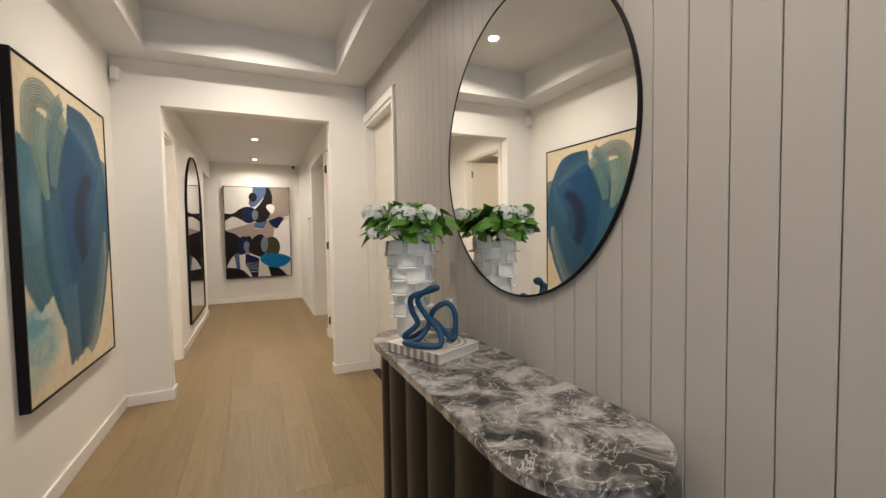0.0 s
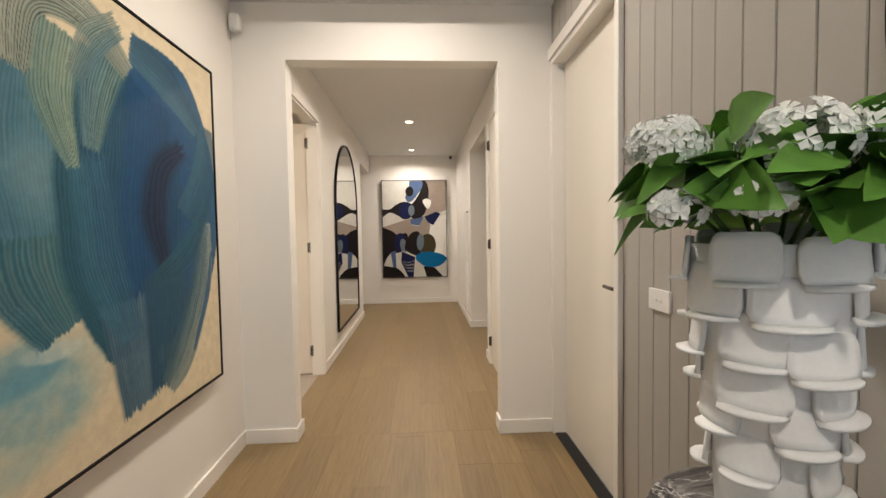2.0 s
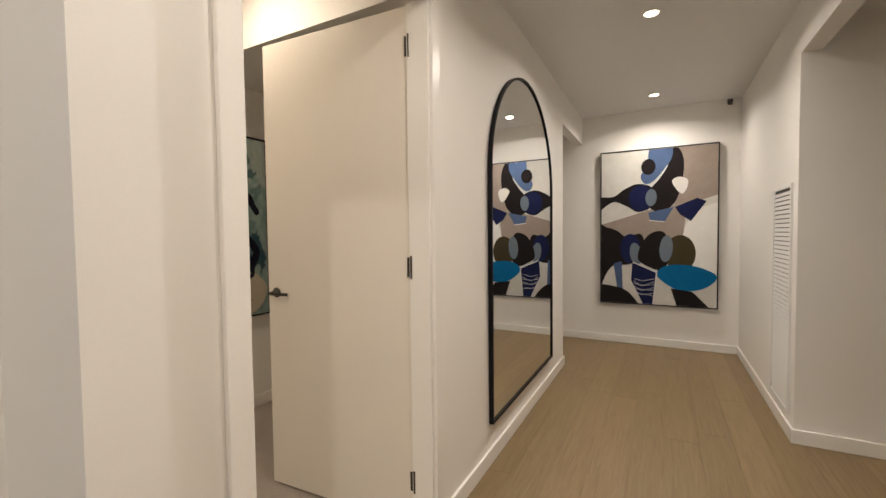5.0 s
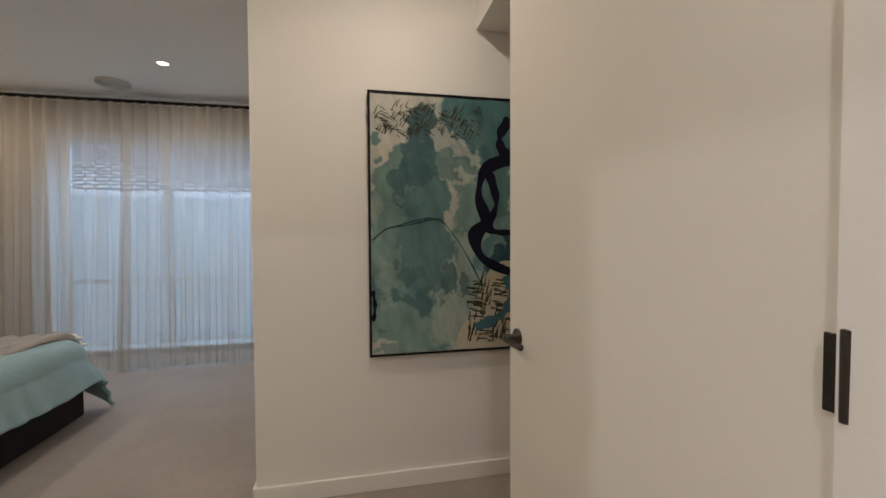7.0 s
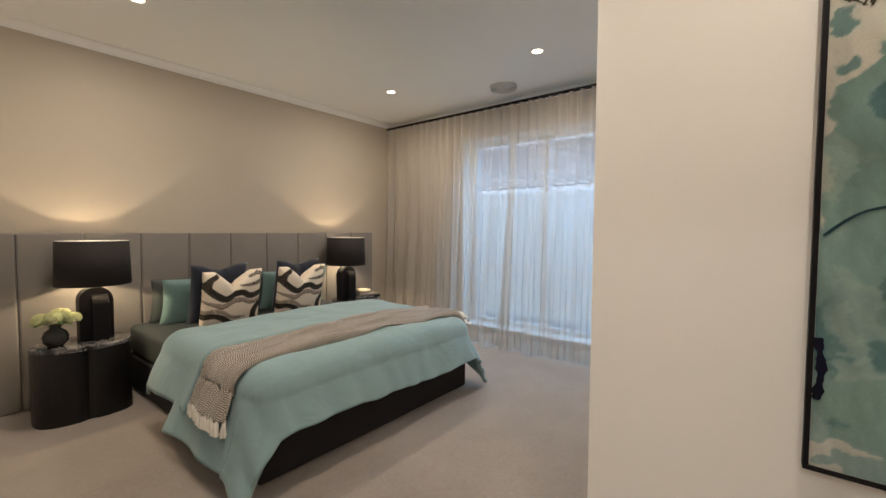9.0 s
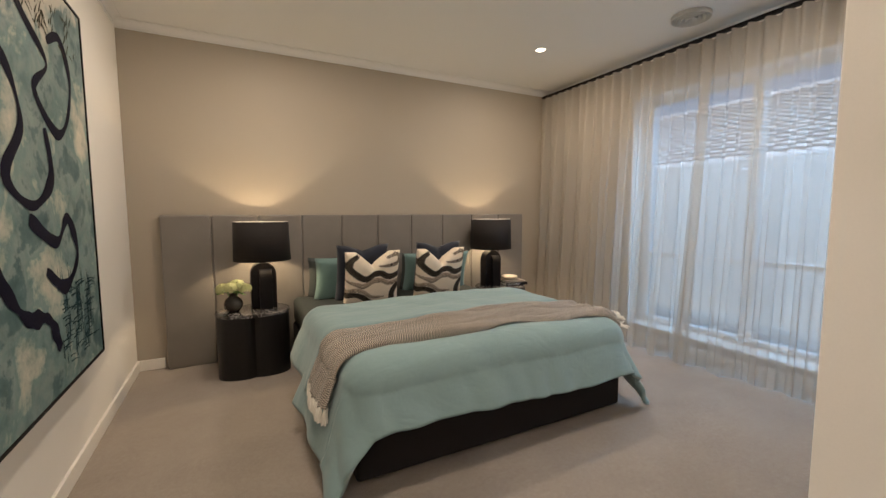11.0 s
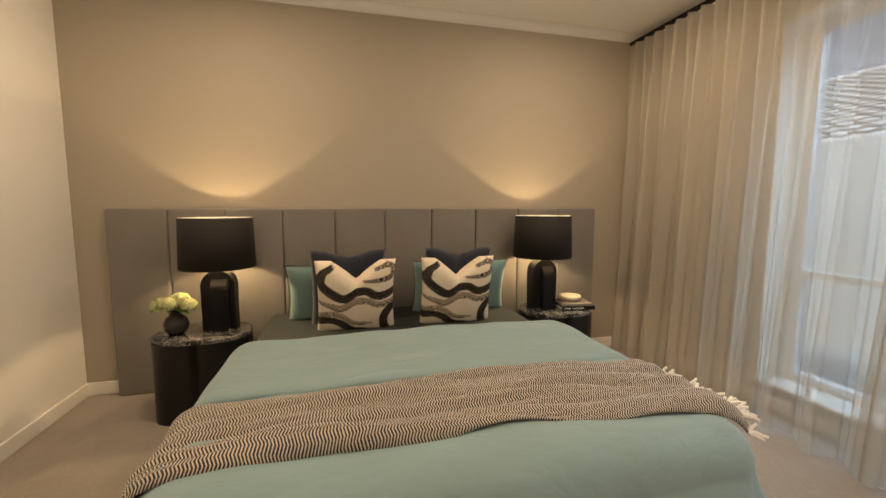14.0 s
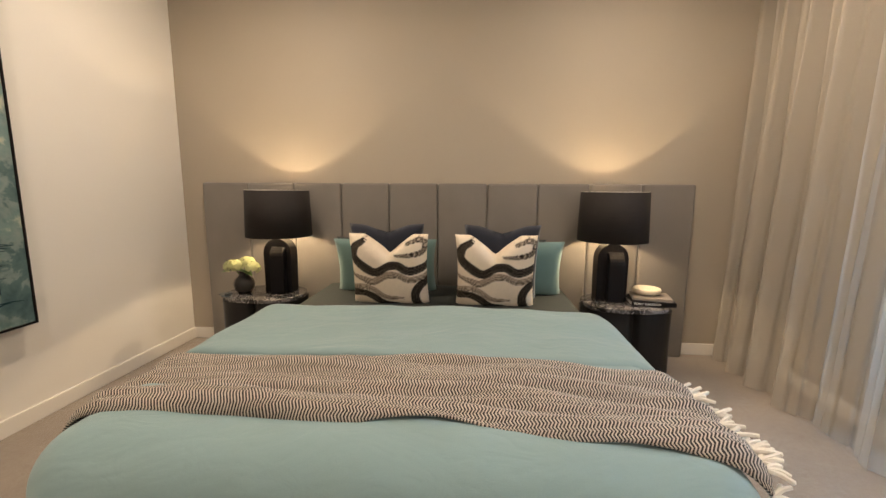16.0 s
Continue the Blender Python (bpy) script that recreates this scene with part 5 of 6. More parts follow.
    brush(col, x, y, uv([(0.30, 0.40), (0.34, 0.60), (0.42, 0.74)]), (0.20, 0.26, 0.16), (0.05, 0.16, 0.20), (0.025, 0.09, 0.15), 0.6, 17, (0.16, 0.27, 0.28), 0.6, 0.4, 0.05, 24)
    brush(col, x, y, uv([(0.40, 0.12), (0.34, 0.22), (0.31, 0.34)]), (0.22, 0.20, 0.10), (0.18, 0.28, 0.27), SAGE_, 0.92, 17, INK_, 0.65, 0.5, 0.012, 25)
    brush(col, x, y, uv([(0.22, 0.14), (0.19, 0.26), (0.24, 0.385)]), (0.20, 0.19, 0.07), SAGE_, (0.27, 0.35, 0.26), 0.95, 16, (0.05, 0.11, 0.11), 0.65, 0.35, 0.012, 26)
    brush(col, x, y, uv([(0.09, 0.23), (0.12, 0.11), (0.22, 0.07), (0.35, 0.085), (0.46, 0.14)]), (0.11, 0.15, 0.16, 0.15, 0.10), (0.26, 0.30, 0.24), PALE_, 0.97, 15, (0.03, 0.06, 0.065), 0.9, 0.22, 0.012, 27)
    brush(col, x, y, uv([(0.42, 0.06), (0.33, 0.12), (0.27, 0.20)]), (0.10, 0.13, 0.08), (0.26, 0.32, 0.27), (0.15, 0.24, 0.24), 0.85, 15, (0.05, 0.08, 0.08), 0.8, 0.12, 0.02, 28)
    col *= 1 - np.clip((col[:, 2] - col[:, 0]) * 9, 0, 1)[:, None] * np.array((0.40, 0.20, 0.0))
    col *= 0.90 + 0.2 * value_noise(x, y, 40.0, 77, 2)[:, None]


CANVAS_FACE = pigment_mat("oil_on_canvas")
bloom = framed("large abstract painting of a blue-green bloom on cream, black frame", 1.205, 1.63, on_wall("+x", XF, 3.458, 1.378), 0.045, P_CREAM)
canvas_sheet(bloom, 1.18, 1.605, 0.0396, 330, 450, bloom_paint, CANVAS_FACE)
twin = framed("large blue abstract painting in black frame near the entrance", 1.205, 1.63, on_wall("+x", XF, 1.85, 1.378), 0.045, P_CREAM)
canvas_sheet(twin, 1.18, 1.605, 0.0396, 120, 160, lambda col, x, y: bloom_paint(col, 0.8 * x, 0.9 * y), CANVAS_FACE)


def tide_mat(name, seed, top=0.25):
    """Layered teal washes on a cream ground."""
    m, nt, b = base_mat(name, 0.55)
    v = coords(nt, loc=(seed, seed * 2, 0))
    n1 = noise_tex(nt, v, 3.6, 7, 0.6, 0.25)
    n2 = noise_tex(nt, v, 7.5, 7, 0.7, 0.4)
    col = ramp(nt, n1, [(0.33, (0.050, 0.105, 0.115)), (0.43, (0.090, 0.155, 0.16)), (0.46, (0.21, 0.27, 0.26)), (0.54, (0.15, 0.24, 0.235)), (0.58, (0.34, 0.38, 0.33)), (0.68, (0.55, 0.52, 0.43))], "LINEAR")
    dark = ramp(nt, n2, [(0.36, (0.55, 0.65, 0.66)), (0.5, (1, 1, 1)), (0.66, (1.25, 1.2, 1.15))])
    col = mix(nt, 0.85, col, dark, "MULTIPLY")
    tc = nt.nodes.new("ShaderNodeTexCoord")
    sp = nt.nodes.new("ShaderNodeSeparateXYZ")
    nt.links.new(tc.outputs["Object"], sp.inputs[0])
    g = math_node(nt, "ADD", math_node(nt, "ADD", sp.outputs[1], math_node(nt, "MULTIPLY", sp.outputs[0], -0.35)), math_node(nt, "MULTIPLY", math_node(nt, "SUBTRACT", n1, 0.5), 0.9))
    k = nt.nodes.new("ShaderNodeMapRange")
    k.inputs["From Min"].default_value, k.inputs["From Max"].default_value = top + 0.28, top + 0.36
    nt.links.new(g, k.inputs["Value"])
    col = mix(nt, k.outputs[0], col, (0.52, 0.49, 0.41))
    nt.links.new(col, b.inputs["Base Color"])
    bump(nt, b, n2, 0.15, 0.003)
    return m


P_OCHRE, P_INKBLUE, P_SAND = paint("paint_dark_olive", (0.050, 0.048, 0.030)), paint("paint_ink", (0.010, 0.010, 0.022), 0.3), paint("paint_sand", (0.50, 0.45, 0.34), 0.12)


def dashes(t, region, n, angle, z, seed, length=0.06, width=0.008, material=None):
    rnd = random.Random(seed)
    bm = bmesh.new()
    for k in range(n):
        x, y = rnd.uniform(region[0], region[1]), rnd.uniform(region[2], region[3])
        a = angle + (0.45 if (int((x + 3) * 13) + int((y + 3) * 4)) % 2 else -1.1) + rnd.uniform(-0.12, 0.12)
        l = length * rnd.uniform(0.5, 1.2)
        ribbon(bm, [(x, y), (x + l / 2 * math.cos(a), y + l / 2 * math.sin(a) + 0.004), (x + l * math.cos(a), y + l * math.sin(a))], lambda u: width * (1 - 0.7 * u), z + 0.00001 * k)
    tagged(part("brush_dashwork", bm, material or P_OCHRE, t), kind="stuff")


def loops(t, curves, z, material):
    for pts, w in curves:
        bm = bmesh.new()
        P = [(p.x, p.y) for p in spline([(x, y, 0) for x, y in pts], 10)]
        ribbon(bm, P, lambda u: w * (0.8 + 0.25 * math.sin(u * 17) + 0.15 * math.sin(u * 41)), z)
        z += 0.0003
        part("brush_stroke", bm, material, t)


w1, h1 = 1.16, 1.376


def wash_paint(col, x, y):
    """Overlapping washes of sage, teal and cream."""
    at = lambda u, v: ((u - 0.5) * w1, (0.5 - v) * h1)
    col[:] = np.array((0.29, 0.37, 0.325))
    x0, y0 = x, y
    x = x0 + 0.30 * (value_noise(x0, y0, 4.0, 71, 6) - 0.5) + 0.06 * (value_noise(x0, y0, 22.0, 73, 3) - 0.5)
    y = y0 + 0.34 * (value_noise(x0, y0, 3.4, 72, 6) - 0.5) + 0.06 * (value_noise(x0, y0, 19.0, 74, 3) - 0.5)
    for k, (u, v, a, b, c, soft) in enumerate((
            (0.10, 0.10, 0.40, 0.20, (0.60, 0.56, 0.45), 0.3), (0.04, 0.36, 0.09, 0.26, (0.58, 0.53, 0.42), 0.3), (0.42, 0.20, 0.20, 0.15, (0.44, 0.46, 0.39), 0.5),
            (0.60, 0.10, 0.22, 0.20, (0.085, 0.175, 0.165), 0.3), (0.17, 0.43, 0.16, 0.24, (0.19, 0.28, 0.235), 0.2), (0.26, 0.28, 0.12, 0.18, (0.075, 0.145, 0.145), 0.25),
            (0.42, 0.38, 0.11, 0.15, (0.47, 0.48, 0.39), 0.4), (0.52, 0.50, 0.18, 0.20, (0.20, 0.30, 0.26), 0.3), (0.36, 0.46, 0.07, 0.10, (0.50, 0.49, 0.40), 0.5),
            (0.14, 0.68, 0.22, 0.16, (0.215, 0.315, 0.265), 0.25), (0.05, 0.80, 0.12, 0.20, (0.11, 0.20, 0.19), 0.5), (0.30, 0.62, 0.10, 0.22, (0.13, 0.225, 0.21), 0.3),
            (0.28, 0.84, 0.18, 0.12, (0.095, 0.18, 0.175), 0.4), (0.44, 0.74, 0.14, 0.22, (0.37, 0.42, 0.34), 0.35), (0.14, 0.90, 0.26, 0.10, (0.24, 0.34, 0.28), 0.4),
            (0.80, 0.62, 0.18, 0.22, (0.030, 0.075, 0.095), 0.35), (0.82, 0.34, 0.22, 0.22, (0.26, 0.35, 0.30), 0.3), (0.60, 0.34, 0.12, 0.12, (0.12, 0.22, 0.20), 0.4),
            (0.92, 0.12, 0.16, 0.20, (0.40, 0.44, 0.37), 0.4), (0.02, 0.985, 0.10, 0.02, (0.60, 0.56, 0.46), 0.4))):
        blot(col, x, y, at(u, v), (a * w1, b * h1), c, 1.15, 0.5, soft * 0.45, 100 + 3 * k)
    rnd = random.Random(31)
    for k in range(46):
        u, v = rnd.uniform(0.02, 0.98), rnd.uniform(0.15, 0.97)
        g = rnd.choice(((0.50, 0.50, 0.42), (0.085, 0.155, 0.15), (0.33, 0.41, 0.34), (0.16, 0.25, 0.22), (0.10, 0.19, 0.18)))
        blot(col, x, y, at(u, v), (rnd.uniform(0.02, 0.09), rnd.uniform(0.03, 0.11)), g, rnd.uniform(0.6, 1.1), 0.9, rnd.uniform(0.08, 0.3), 300 + 5 * k)
    drag = value_noise(x0 * 3.0 + 0.6 * y0, y0 * 0.9, 9.0, 61, 5)
    col *= (0.66 + 0.62 * drag)[:, None] * np.array((0.88, 0.92, 0.98))


a1 = framed("teal wash abstract painting with looping black strokes, black frame", w1, h1, on_wall("+x", XA, 5.20 + w1 / 2, 1.412), 0.042, P_CREAM)
canvas_sheet(a1, w1 - 0.026, h1 - 0.026, 0.0364, 240, 285, wash_paint, CANVAS_FACE)
z = 0.0372
part("painted_shape", flat(bmesh.new(), smoothed([(-0.10, -0.67), (0.40, -0.67), (0.56, -0.50), (0.46, -0.36), (0.20, -0.20), (0.06, -0.26), (-0.02, -0.44)]), z), P_SAND, a1)
dashes(a1, (-0.55, 0.02, 0.46, 0.62), 210, 0.6, z + 0.0004, 5, 0.042, 0.0055)
dashes(a1, (-0.06, 0.36, -0.64, -0.30), 210, 0.9, z + 0.0006, 6, 0.07, 0.009)
D = -0.23
loops(a1, [([(x + D, y) for x, y in pts], w) for pts, w in (
    ([(0.60, 0.37), (0.42, 0.36), (0.28, 0.30), (0.24, 0.16), (0.28, 0.02), (0.22, -0.06), (0.26, -0.18), (0.42, -0.26), (0.60, -0.30), (0.70, -0.20), (0.62, -0.08)], 0.075),
    ([(0.30, 0.28), (0.34, 0.12), (0.30, -0.02), (0.45, -0.04), (0.62, 0.0)], 0.05), ([(0.42, 0.58), (0.36, 0.48), (0.40, 0.38), (0.60, 0.26), (0.72, 0.1)], 0.06), ([(0.46, -0.26), (0.54, -0.40), (0.66, -0.36), (0.62, -0.26)], 0.05))], z + 0.001, P_INKBLUE)
K = lambda pts: [(-0.56 + (x + 0.56) * 0.74, y) for x, y in pts]
loops(a1, [(K([(-0.56, -0.08), (-0.46, -0.02), (-0.30, 0.0), (-0.12, 0.03), (-0.04, 0.0), (0.08, -0.12), (0.20, -0.28), (0.24, -0.36)]), 0.007), (K([(-0.40, -0.01), (-0.28, 0.02), (-0.13, 0.04)]), 0.006)], z + 0.0025, P_DARKTEAL)
loops(a1, [([(-0.562, -0.34), (-0.552, -0.42), (-0.560, -0.50)], 0.022)], z + 0.003, P_INKBLUE)
loops(a1, [([(0.17, -0.28), (0.20, -0.40), (0.13, -0.50), (-0.01, -0.56)], 0.06)], z + 0.003, P_MIDTEAL)

w2, h2 = 1.22, 1.78
a2 = framed("tall teal and cream abstract painting with dark fronds, black frame", w2, h2, on_wall("-x", XE, 2.10 + w2 / 2, 0.556 + h2 / 2), 0.088, tide_mat("tide_canvas_tall", 5.2, 0.35))
z = 0.0825
dashes(a2, (0.02, 0.46, -0.80, -0.45), 150, 1.1, z + 0.0004, 8, 0.11, 0.008, P_DARKTEAL)
dashes(a2, (-0.55, 0.5, 0.62, 0.78), 90, 0.6, z + 0.0006, 9, 0.06, 0.010)
loops(a2, [([(-0.30, 0.75), (-0.1, 0.62), (0.10, 0.50), (-0.05, 0.36), (0.15, 0.22), (0.30, 0.30), (0.38, 0.50), (0.28, 0.66), (0.12, 0.60)], 0.05),
           ([(-0.55, 0.45), (-0.30, 0.40), (-0.20, 0.20), (-0.35, 0.0), (-0.15, -0.10), (0.05, 0.02), (0.02, 0.22)], 0.06),
           ([(-0.20, -0.15), (0.05, -0.25), (0.20, -0.15), (0.30, -0.32), (0.12, -0.45), (-0.08, -0.36)], 0.06), ([(-0.5, -0.3), (-0.3, -0.5), (-0.1, -0.55), (0.0, -0.7)], 0.07)], z + 0.001, P_INKBLUE)

# ---- hall and foyer fittings ----
am = thing("arched_mirror", "tall arched mirror in slim black frame on the hall wall", "mirror")
am.matrix_basis = on_wall("+x", XH, 7.035, 0.24)
AW, AH = 1.46, 2.175


def arch_pts(w, h, inset=0.0):
    ww, pts = w / 2 - inset, [(w / 2 - inset, inset)]
    for i in range(41):
        a = math.pi * i / 40
        pts.append((ww * math.cos(a), h - w * 0.5 + ww * math.sin(a)))
    pts.append((-ww, inset))
    return pts


part("glass", prism(bmesh.new(), arch_pts(AW, AH, 0.012), 0.006, 0.020), MIRROR, am, "clear silvered mirror glass")
bm = bmesh.new()
o, i_ = arch_pts(AW, AH), arch_pts(AW, AH, 0.014)
for za, zb in ((0.004, 0.030),):
    vo = [[bm.verts.new((x, y, zz)) for x, y in o] for zz in (za, zb)]
    vi = [[bm.verts.new((x, y, zz)) for x, y in i_] for zz in (za, zb)]
    n = len(o)
    for k in range(n):
        k2 = (k + 1) % n
        bm.faces.new((vo[1][k], vo[1][k2], vi[1][k2], vi[1][k]))
        bm.faces.new((vo[0][k], vo[0][k2], vo[1][k2], vo[1][k]))
        bm.faces.new((vi[0][k2], vi[0][k], vi[1][k], vi[1][k2]))
bmesh.ops.recalc_face_normals(bm, faces=bm.faces)
part("frame", bm, BLACK, am, "slim black metal frame")

rm = thing("round_mirror", "large round mirror in thin black frame on grey boards", "mirror")
rm.matrix_basis = on_wall("-x", XP, 1.863, 1.70)
part("glass", prism(bmesh.new(), ellipse(0, 0, 0.608, 0.608, 0, 96), 0.004, 0.014), MIRROR, rm, "clear silvered mirror glass")
bm = bmesh.new()
prof = [(0.6085, 0.003), (0.616, 0.003), (0.616, 0.016), (0.611, 0.0175), (0.6085, 0.016)]
rings = [[bm.verts.new((r * math.cos(2 * math.pi * i / 96), r * math.sin(2 * math.pi * i / 96), zz)) for i in range(96)] for r, zz in prof]
for k in range(5):
    for i in range(96):
        bm.faces.new((rings[k][i], rings[k][(i + 1) % 96], rings[(k + 1) % 5][(i + 1) % 96], rings[(k + 1) % 5][i]))
part("frame", bm, BLACK, rm, "thin black metal frame", True)

con = thing("console_table", "long black fluted console with rounded ends and marble top", "console table", (0, 0, 0))
part("top", prism(bmesh.new(), capsule(0.703, 1.176, 1.02, 2.60, 24), 0.788, 0.82, 0.006), STONE, con, "grey and white veined marble slab")
outline = capsule(0.735, 1.165, 1.052, 2.568, 40)
nfl = 15
dense = []
for (ax, ay), (bx, by) in zip(outline, outline[1:] + outline[:1]):
    k = max(1, int(math.dist((ax, ay), (bx, by)) / 0.012))
    dense += [(ax + (bx - ax) * q / k, ay + (by - ay) * q / k) for q in range(k)]
run, pts = 0.0, []
length = sum(math.dist(a, b) for a, b in zip(dense, dense[1:] + dense[:1]))
for i, p in enumerate(dense):
    q, o = dense[(i + 1) % len(dense)], dense[i - 1]
    d = Vector((q[0] - o[0], q[1] - o[1])).normalized()
    nrm = Vector((d.y, -d.x))
    k = abs(math.sin(math.pi * nfl * run / length))
    off = -0.035 * (1 - k ** 0.6)
    pts.append((p[0] + nrm.x * off, p[1] + nrm.y * off))
    run += math.dist(p, q)
part("body", prism(bmesh.new(), pts, 0.0, 0.788), BLACKWOOD, con, "black fluted timber body")

vase = thing("sculptural_vase", "tall white clay vase of overlapping tab-like petals", "vase", (0.913, 2.425, 0.82))
part("body", lathe(bmesh.new(), [(0.001, 0), (0.066, 0), (0.072, 0.01), (0.078, 0.12), (0.110, 0.42), (0.116, 0.478), (0.110, 0.478), (0.09, 0.38), (0.06, 0.1), (0.001, 0.09)], 40), PLASTER, vase, "", True)
rnd = random.Random(21)
for row in range(6):
    zc = 0.105 + 0.064 * row
    r = 0.074 + (zc - 0.10) / 0.38 * 0.042
    n = 5 if row < 3 else 6
    for k in range(n):
        a0 = 2 * math.pi * (k + 0.5 * (row % 2)) / n + rnd.uniform(-0.16, 0.16)
        half, hgt = 0.40 * (2 * math.pi / n) * rnd.uniform(0.85, 1.12), rnd.uniform(0.062, 0.088)
        base, lean = zc + rnd.uniform(-0.012, 0.012), rnd.uniform(0.002, 0.009)
        bm = bmesh.new()
        sheet = []
        for j in range(6):
            t = j / 5
            rowv = []
            for i in range(11):
                u = 2 * i / 10 - 1
                q = (max(0.0, abs(u) - 0.7) / 0.3) ** 2
                p = (max(0.0, abs(2 * t - 1) - 0.55) / 0.45) ** 2
                a = a0 + half * u * (1 - 0.10 * p * q)
                rr = r + 0.010 + lean * (1 - t) + 0.004 * q
                rowv.append(bm.verts.new((rr * math.cos(a), rr * math.sin(a), base + hgt * (0.5 + (t - 0.5) * (1 - 0.18 * q)))))
            sheet.append(rowv)
        for a, b in zip(sheet, sheet[1:]):
            for i in range(10):
                bm.faces.new((a[i], a[i + 1], b[i + 1], b[i]))
        thick(part("petal_tab", bm, PLASTER, vase, "", True), 0.007)
        bm = bmesh.new()
        rim = r + 0.008 + lean
        ins, outs = [], []
        for i in range(11):
            u = 2 * i / 10 - 1
            a = a0 + half * 0.92 * u
            o = rim + 0.021 * math.sqrt(max(0.0, 1 - u ** 2)) + 0.001
            ins.append(bm.verts.new((rim * 0.95 * math.cos(a), rim * 0.95 * math.sin(a), base + 0.003)))
            outs.append(bm.verts.new((o * math.cos(a), o * math.sin(a), base + 0.004 * u)))
        for i in range(10):
            bm.faces.new((ins[i], outs[i], outs[i + 1], ins[i + 1]))
        thick(part("ledge_lip", bm, PLASTER, vase, "", True), 0.006)

fl = thing("hydrangea_bouquet", "white hydrangeas with broad green leaves in the vase", "flowers", (0.913, 2.425, 1.29))
rnd = random.Random(5)
for c, r in (((-0.19, -0.02, 0.11), 0.052), ((-0.075, -0.12, 0.095), 0.060), ((0.03, -0.14, 0.10), 0.055), ((-0.19, -0.05, 0.01), 0.034), ((-0.13, -0.13, 0.02), 0.030), ((0.01, -0.15, -0.005), 0.042), ((0.17, 0.09, 0.10), 0.055), ((0.05, 0.19, 0.09), 0.05)):
    part("flower_head", floret_head(bmesh.new(), (c[0], c[1], c[2] + 0.05), r * 1.12, 100, 0.0150, rnd, 0.75), PETAL, fl, "white hydrangea head")
for k in range(170):
    a = rnd.uniform(0, 2 * math.pi)
    el = rnd.uniform(-0.05, 1.15)
    way = (math.cos(a) * math.cos(el), math.sin(a) * math.cos(el), math.sin(el))
    rr = rnd.uniform(0.05, 0.17) * (0.5 if way[0] > 0.3 else 1.0)
    bm = bmesh.new()
    leaf(bm, (way[0] * rr, way[1] * rr, 0.035 + abs(way[2]) * 0.05 + rnd.uniform(0, 0.08)), way, (rnd.uniform(-0.4, 0.4), rnd.uniform(-0.4, 0.4), 1), rnd.uniform(0.085, 0.12), rnd.uniform(0.032, 0.044), rnd.uniform(0.05, 0.3), rnd.uniform(0.1, 0.45))
    part("leaf", bm, LEAF, fl, "", True)
for k in range(84):
    a, el = 2 * math.pi * k / 84 + rnd.uniform(-0.1, 0.1), rnd.uniform(-0.55, 0.55)
    turn = a + rnd.choice((-1, 1)) * rnd.uniform(0.5, 1.3)
    rr = rnd.uniform(0.11, 0.20)
    if 0.913 + rr * math.cos(a) + 0.12 * max(0.0, math.cos(turn)) > XP - 0.03:
        continue
    way = (math.cos(turn) * math.cos(el), math.sin(turn) * math.cos(el), math.sin(el))
    bm = bmesh.new()
    leaf(bm, (math.cos(a) * rr, math.sin(a) * rr, rnd.uniform(0.04, 0.17)), way, (math.cos(a), math.sin(a), rnd.uniform(0.2, 0.9)), rnd.uniform(0.08, 0.11), rnd.uniform(0.029, 0.039), rnd.uniform(0.15, 0.4), rnd.uniform(0.2, 0.5))
    part("leaf", bm, LEAF, fl, "", True)
bm = bmesh.new()
for k in range(10):
    a = k * 0.63
    tube(bm, [(0.03 * math.cos(a), 0.03 * math.sin(a), -0.25), (0.05 * math.cos(a), 0.05 * math.sin(a), 0.0), (0.12 * math.cos(a), 0.12 * math.sin(a), 0.08)], 0.004, 6)
part("stems", bm, STEM, fl)

bk = thing("coffee_table_book", "thick pale marbled coffee table book on the console", "book", (0.907, 2.124, 0.82), 24)
part("pages", B(-0.128, 0.130, -0.158, 0.158, 0.004, 0.036), PAPER, bk, "white page edges")
part("cover", B(-0.132, 0.133, -0.1615, 0.1615, 0.036, 0.041, 0.001, 1), BOOKW, bk)
part("cover", B(-0.132, 0.133, -0.1615, 0.1615, 0, 0.004, 0.001, 1), BOOKW, bk)
part("spine", B(-0.1355, -0.130, -0.1615, 0.1615, 0, 0.041, 0.001, 1), BOOKW, bk)
for k in range(8):
    part("spine_band", B(-0.1365, -0.1352, -0.155 + 0.041 * k, -0.155 + 0.041 * k + 0.02, 0.001, 0.0405), BOOKB, bk, "taupe printed band")
for k, rr in enumerate((0.125, 0.10, 0.075, 0.05)):
    bm = bmesh.new()
    ribbon(bm, [(0.02 + rr * 0.95 * math.cos(a), 0.0 + rr * 1.15 * math.sin(a)) for a in (2 * math.pi * i / 40 for i in range(41))], 0.011, 0.0416)
    part("cover_ring", bm, BOOKB, bk, "taupe printed ring")

